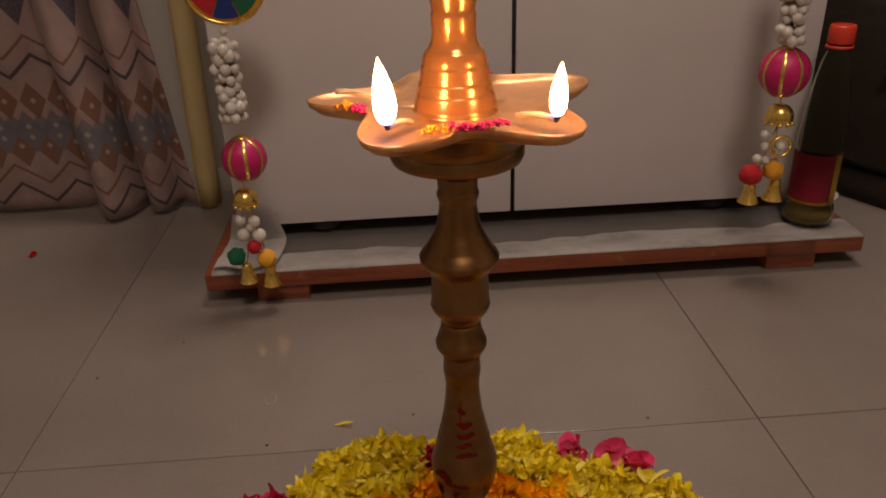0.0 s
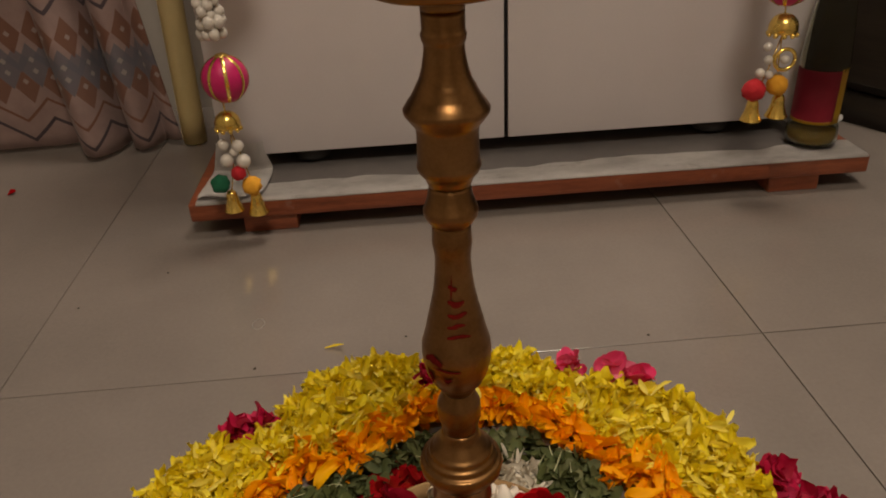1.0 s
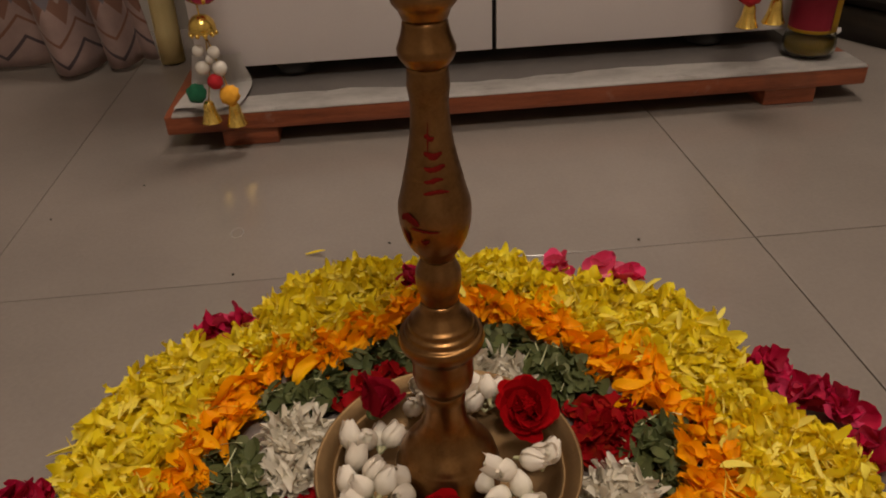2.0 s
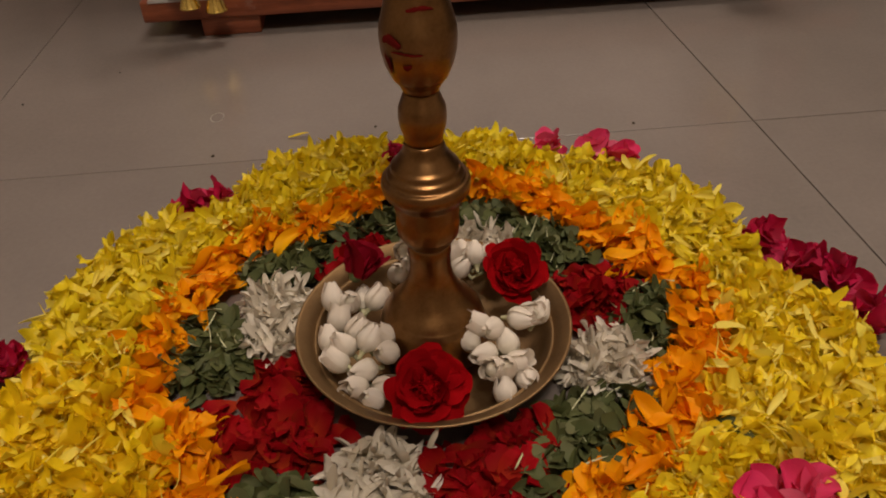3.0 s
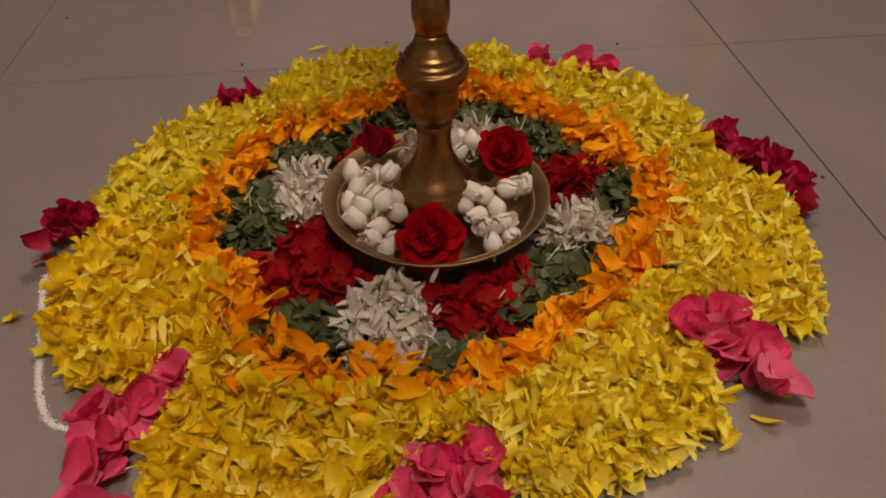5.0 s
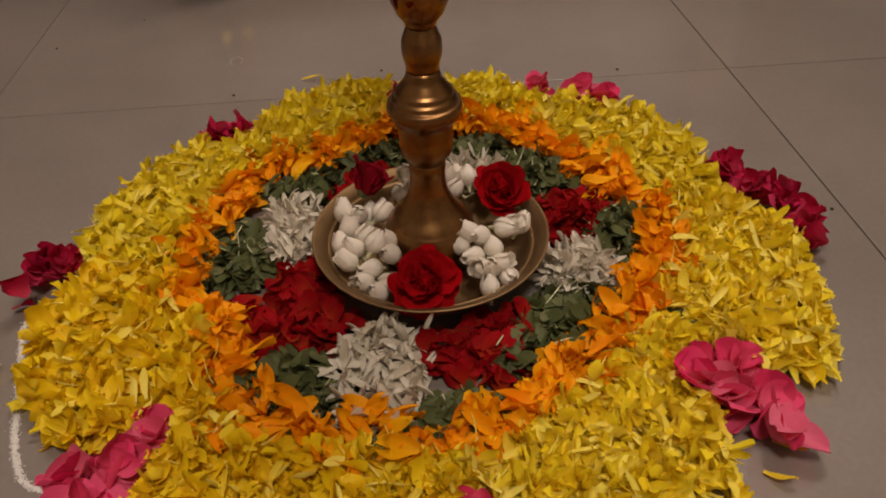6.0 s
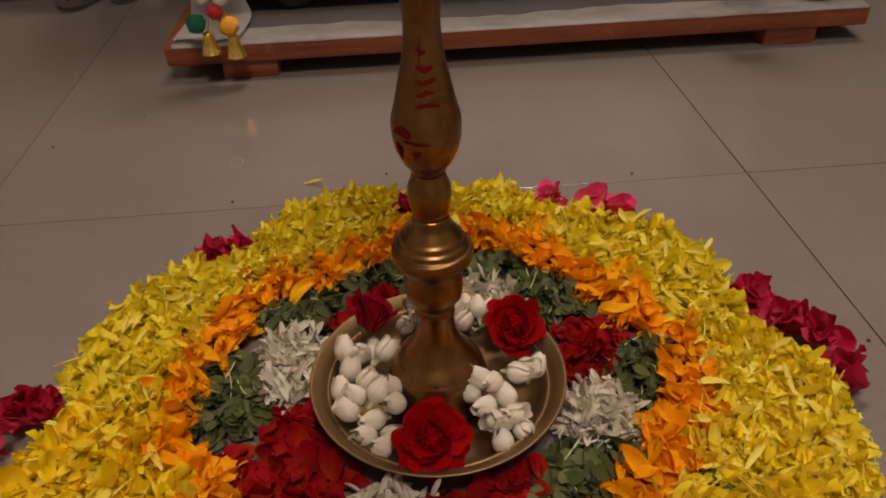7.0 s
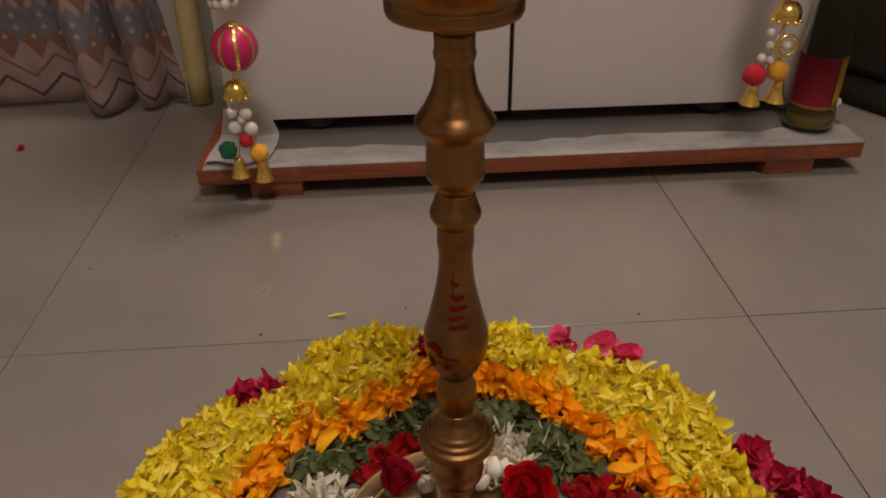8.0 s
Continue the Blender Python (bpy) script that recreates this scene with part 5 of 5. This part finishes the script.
# ---- flowers on the tray ----
def rose(name, x, y, z, size, tilt_x, tilt_y, turn, material, seed, label, wilt=0.0):
    rng = random.Random(seed)
    t = empty(name, x, y, z)
    t.matrix_basis = pose(x, y, z, tilt_x, tilt_y, turn)
    inner = [petal_mesh("petal", [petal(1.0, 1.40, rng, 0.7 + 0.15 * k, 0.80, rng.uniform(-0.1, 0.1), 0.02, 0.60, 0.6, 10, 9, blunt=0.36)], material) for k in range(3)]
    outer = [petal_mesh("petal", [petal(1.0, 1.50, rng, 0.15 - 0.55 * k, 0.26, rng.uniform(-0.08, 0.08), 0.04, 0.58, 0.6, 12, 9, blunt=0.34)], material) for k in range(3)]
    n = 30 if wilt == 0 else 14
    for k in range(n):
        f = k / (n - 1)
        a = 137.5 * k + rng.uniform(-10, 10)
        lift = 92 - 14 * f if f < 0.35 else 87 - 72 * ((f - 0.35) / 0.65) ** 0.9
        if wilt:
            lift = 92 - 34 * f * rng.uniform(0.3, 1.0)
        reach = size * (0.50 + 0.36 * f) * (1.0 + wilt * rng.uniform(0.3, 0.7))
        back = size * (0.02 + 0.26 * f * (1 - 0.5 * wilt))
        m = Matrix.Rotation(radians(a), 4, "Z") @ Matrix.Translation((back, 0, size * (0.02 - 0.16 * f))) @ Matrix.Rotation(radians(-lift), 4, "Y") @ Matrix.Rotation(radians(rng.gauss(0, 6 + 12 * wilt)), 4, "X") @ Matrix.Diagonal((reach, reach * (0.55 + 0.50 * min(1, f * 2)) * (1 - 0.4 * wilt), reach, 1))
        ob = new("petal", (inner if f < 0.4 else outer)[rng.randrange(3)])
        ob.parent, ob.matrix_basis = t, m
    part("calyx", lathe(smooth_profile([(0, -0.30 * size), (0.14 * size, -0.26 * size), (0.22 * size, -0.1 * size), (0.16 * size, 0.02 * size), (0, 0.05 * size)], 3), 14), LEAF, t, "green calyx")
    return tagged(t, label, "rose", "roses on the tray")


rose("red_rose", -0.009, -0.063, 0.039, 0.0228, 34, -3, -8, RED, 21, "full red rose resting on the tray's front rim")
rose("red_rose", 0.057, 0.026, 0.048, 0.0215, 34, 8, -6, RED, 22, "full red rose leaning among the jasmine buds")
rose("wilted_rose", -0.048, 0.036, 0.050, 0.0215, -38, 34, 0, DARK_RED, 23, "wilted dark crimson rose lying on its side", 1.0)


def jasmine_bud(seed):
    """A plump closed bud of overlapping petals with a green foot, along +z."""
    rng = random.Random(seed)
    t = empty("jasmine_bud", 0, 0, 0)
    for k in range(5):
        bm = bmesh.new()
        uvl = bm.loops.layers.uv.new("UVMap")
        open_tip = rng.uniform(0.12, 0.48) + (0.45 if seed == 3 else 0)
        rows = []
        for i in range(8):
            u = i / 7
            r = 0.0076 * math.sin(math.pi * (0.10 + 0.88 * u ** 0.85)) ** 0.9 + 0.0075 * open_tip * u ** 4
            z = 0.0225 * u
            rows.append([bm.verts.new(((r + 0.0004 * (k % 3) + 0.0011 * v * u) * math.cos(a), (r + 0.0004 * (k % 3) + 0.0011 * v * u) * math.sin(a), z - 0.0018 * v * v * u)) for v in (-1, -0.5, 0, 0.5, 1) for a in [2 * math.pi * k / 5 + v * 0.95 * (1 - 0.35 * u) + 0.35 * u]])
        for i in range(7):
            for j in range(4):
                f = bm.faces.new((rows[i][j], rows[i][j + 1], rows[i + 1][j + 1], rows[i + 1][j]))
                for lp, (p, q) in zip(f.loops, ((i, j), (i, j + 1), (i + 1, j + 1), (i + 1, j))):
                    lp[uvl].uv = (p / 7, q / 4)
        part("petal", bm, JASMINE, t)
    part("core", lathe(smooth_profile([(0, 0.001), (0.0040, 0.003), (0.0056, 0.0085), (0.0042, 0.0140), (0.0016, 0.0178), (0, 0.0185)], 2), 12), JASMINE, t)
    part("calyx", lathe(smooth_profile([(0, -0.007), (0.0014, -0.0068), (0.0016, -0.003), (0.0028, 0.0004), (0.0026, 0.0016), (0, 0.0014)], 2), 10), STEM, t, "pale green calyx")
    return tagged(t, "plump white jasmine bud lying in the brass tray", "jasmine bud", "jasmine buds on the tray")


def scatter_buds():
    rng = random.Random(77)
    models = [jasmine_bud(s) for s in (1, 2, 3)]
    spots = [
        (-0.070, 0.026, 0.046), (-0.058, 0.022, 0.044), (-0.066, 0.010, 0.040), (-0.072, -0.012, 0.043), (-0.062, -0.022, 0.046), (-0.068, -0.030, 0.040),
        (-0.052, -0.012, 0.050), (-0.044, -0.026, 0.053), (-0.036, -0.020, 0.048), (-0.034, -0.034, 0.046), (-0.050, -0.040, 0.038), (-0.056, -0.050, 0.034),
        (-0.046, -0.060, 0.032), (-0.036, -0.052, 0.034), (-0.038, 0.022, 0.046), (-0.048, 0.030, 0.040),
        (0.020, -0.026, 0.044), (0.028, -0.022, 0.052), (0.037, -0.026, 0.050), (0.030, -0.040, 0.042), (0.034, -0.052, 0.040), (0.042, -0.054, 0.042),
        (0.040, -0.064, 0.034), (0.052, -0.048, 0.040), (0.056, -0.058, 0.034), (0.058, -0.020, 0.052), (0.066, -0.014, 0.050), (0.073, -0.010, 0.048), (0.047, -0.032, 0.044),
        (-0.016, 0.072, 0.048), (-0.012, 0.060, 0.044), (-0.022, 0.056, 0.040), (0.020, 0.066, 0.046), (0.030, 0.070, 0.044), (0.038, 0.062, 0.048), (0.046, 0.066, 0.040), (0.026, 0.056, 0.040), (0.052, 0.054, 0.044),
    ]
    for i, (x, y, z) in enumerate(spots):
        z -= 0.006
        cx, cy = min(((-0.052, -0.020), (0.042, -0.038), (0.034, 0.062), (-0.056, 0.018), (-0.016, 0.062)), key=lambda c: (c[0] - x) ** 2 + (c[1] - y) ** 2)
        out = math.degrees(math.atan2(y - cy, x - cx)) + rng.gauss(0, 14)
        x, y = x * 0.93, y * 0.93
        m = pose(x, y, z, 0, 0, out) @ pose(0, 0, 0, 0, rng.uniform(28, 72), rng.uniform(0, 360)) @ Matrix.Translation((0, 0, -0.009)) @ Matrix.Diagonal((0.96, 0.96, 0.90, 1))
        if i < 3:
            models[i].matrix_basis = m
        else:
            copy_thing(models[i % 3], m)
    rng2 = random.Random(5)
    g = empty("jasmine_string", 0, 0, 0)
    for cx, cy, cz in ((-0.05, -0.025, 0.036), (0.043, -0.038, 0.034), (0.034, 0.06, 0.032), (-0.056, 0.018, 0.032)):
        pts = [(cx + 0.010 * math.cos(k * 0.9), cy + 0.010 * math.sin(k * 0.9), cz - 0.004 + 0.004 * math.sin(k * 2.1)) for k in range(7)]
        part("stem_thread", tube(pts, 0.0013, 6), STEM, g)
    tagged(g, "pale green thread that ties the jasmine buds together", "thread")


scatter_buds()


# ---- loose bits ----
def loose(name, mesh_kit, k, x, y, yaw, label, category, z=0.0015, s=1.0, pitch=-4.0):
    ob = new(name, mesh_kit[1][k % len(mesh_kit[1])])
    ob.matrix_basis = lay(x, y, z, yaw, pitch, 0, s)
    return tagged(ob, label, category)


for k, (x, y, yaw) in enumerate(((0.192, -0.190, 325), (0.178, -0.210, 310), (0.150, -0.232, 10), (0.154, -0.228, 60), (0.152, -0.226, 105), (-0.317, -0.077, 15), (-0.118, 0.324, 5))):
    loose("yellow_petal", YELLOW_KIT, k * 3, x, y, yaw, "loose yellow petal fallen on the tiled floor", "petal", s=0.75)
loose("yellow_petal", PALE_KIT, 3, -0.309, -0.073, 200, "loose pale yellow petal fallen on the tiled floor", "petal")
loose("rose_petal", RED_KIT, 3, -0.653, 0.817, 40, "small dark red petal on the floor near the curtain", "petal", s=0.6)
loose("leaf", LEAF_KIT, 4, 0.150, -0.088, 320, "dark green oval leaf among the yellow petals", "leaf", 0.016, 1.7, -12)
loose("leaf", LEAF_KIT, 9, 0.163, -0.090, 290, "dark green oval leaf among the yellow petals", "leaf", 0.016, 1.5, -8)


def flower_bud():
    t = empty("chrysanthemum_bud", 0.100, -0.247, 0.0115)
    t.matrix_basis = pose(0.108, -0.236, 0.0115, 0, 84, 70)
    rng = random.Random(31)
    shapes = [petal_mesh("petal", [petal(0.026, 0.0075, rng, 0.9 + 0.1 * k, 0.6, 0, 0.03, 0.6, 0.4)], YELLOW) for k in range(3)]
    for k in range(16):
        ob = new("petal", shapes[k % 3])
        ob.parent, ob.matrix_basis = t, Matrix.Rotation(radians(k * 137.5), 4, "Z") @ Matrix.Translation((0.002, 0, 0)) @ Matrix.Rotation(radians(-52 - k), 4, "Y") @ Matrix.Diagonal((1, 1, -1, 1)) @ Matrix.Diagonal((1, 1, -1, 1))
    part("calyx", ball(0.0045, (0, 0, -0.001), 12, 8), STEM, t)
    return tagged(t, "half-closed yellow chrysanthemum bud fallen beside the carpet", "flower")


flower_bud()


def powder_line():
    """A scalloped line of rice powder that peeps out round the carpet."""
    rng = random.Random(9)
    bm = bmesh.new()
    for i in range(3600):
        a = 183 + 32 * rng.random()
        r = 0.3005 - 0.003 * math.sin(radians((a - 188) * 13)) - 0.012 * max(0.0, (a - 210) / 5) ** 2 + rng.gauss(0, 0.0013)
        x, y = bed(r, a)
        s = rng.uniform(0.0003, 0.0008)
        h = s * 0.8
        b4 = [bm.verts.new((x + s * math.cos(k * 2.09 + i), y + s * math.sin(k * 2.09 + i), 0.0002)) for k in range(3)]
        tip = bm.verts.new((x, y, 0.0002 + h))
        for k in range(3):
            bm.faces.new((b4[k], b4[(k + 1) % 3], tip))
    return tagged(link_mesh("powder_line", bm, POWDER, smooth=False), "scalloped white rice powder line round the flower carpet", "powder", kind="stuff")


powder_line()


def crumbs():
    rng = random.Random(6)
    bm = bmesh.new()
    for x, y in ((0.339, 0.028), (-0.19, 0.30), (-0.03, 0.335), (-0.33, 0.52), (0.30, -0.2), (0.23, 0.30), (-0.42, 0.45)):
        ball(rng.uniform(0.001, 0.0018), (x, y, 0.001), 7, 5, 0.6, bm)
    return tagged(link_mesh("floor_crumbs", bm, SOOT), "tiny dark crumbs scattered on the tiled floor", "crumbs", kind="stuff")


crumbs()


def reflection_ring():
    """A pale, slightly oval ring modelled in place of the ornament's reflection in the tiles."""
    pts = [(-0.197 + 0.0068 * math.cos(2 * math.pi * i / 28), 0.384 + 0.0105 * math.sin(2 * math.pi * i / 28), 0.0002) for i in range(29)]
    bm = tube(pts, 0.0006, 5)
    for v in bm.verts:
        v.co.z = max(0.0001, v.co.z * 0.4)
    return tagged(link_mesh("reflection_ring", bm, RING_GLINT), "pale ring on the tiled floor standing in for the ornament's reflection", "stain")


reflection_ring()


# ---- floor ----
def floor():
    f = tagged(link_mesh("floor", box(X0, X1, Y0, Y1, -0.06, -0.0022), GROUT, smooth=False), "glossy beige vitrified tiles with dark joints", "floor", kind="structure")
    size, joint = 0.8, 0.0015
    cache = {}
    gx, gy = 0.350, 0.287
    fine = 0.0007
    for i in range(-4, 4):
        for j in range(-5, 3):
            x0, x1 = max(X0, gx + size * i + (joint if i == 0 else fine) / 2), min(X1, gx + size * (i + 1) - (joint if i == -1 else fine) / 2)
            gap = joint if i == 0 else 0.0010
            y0, y1 = max(Y0, gy + size * j + gap / 2), min(Y1, gy + size * (j + 1) - gap / 2)
            if x1 - x0 < 0.02 or y1 - y0 < 0.02:
                continue
            key = (round(x1 - x0, 3), round(y1 - y0, 3))
            if key not in cache:
                bm = box(-key[0] / 2, key[0] / 2, -key[1] / 2, key[1] / 2, -0.012, 0.0, 0.0007)
                me = bpy.data.meshes.new("tile")
                bm.to_mesh(me)
                bm.free()
                me.materials.append(TILE)
                cache[key] = me
            ob = new("tile", cache[key])
            ob.parent = f
            ob.location = ((x0 + x1) / 2, (y0 + y1) / 2, 0.0)


floor()
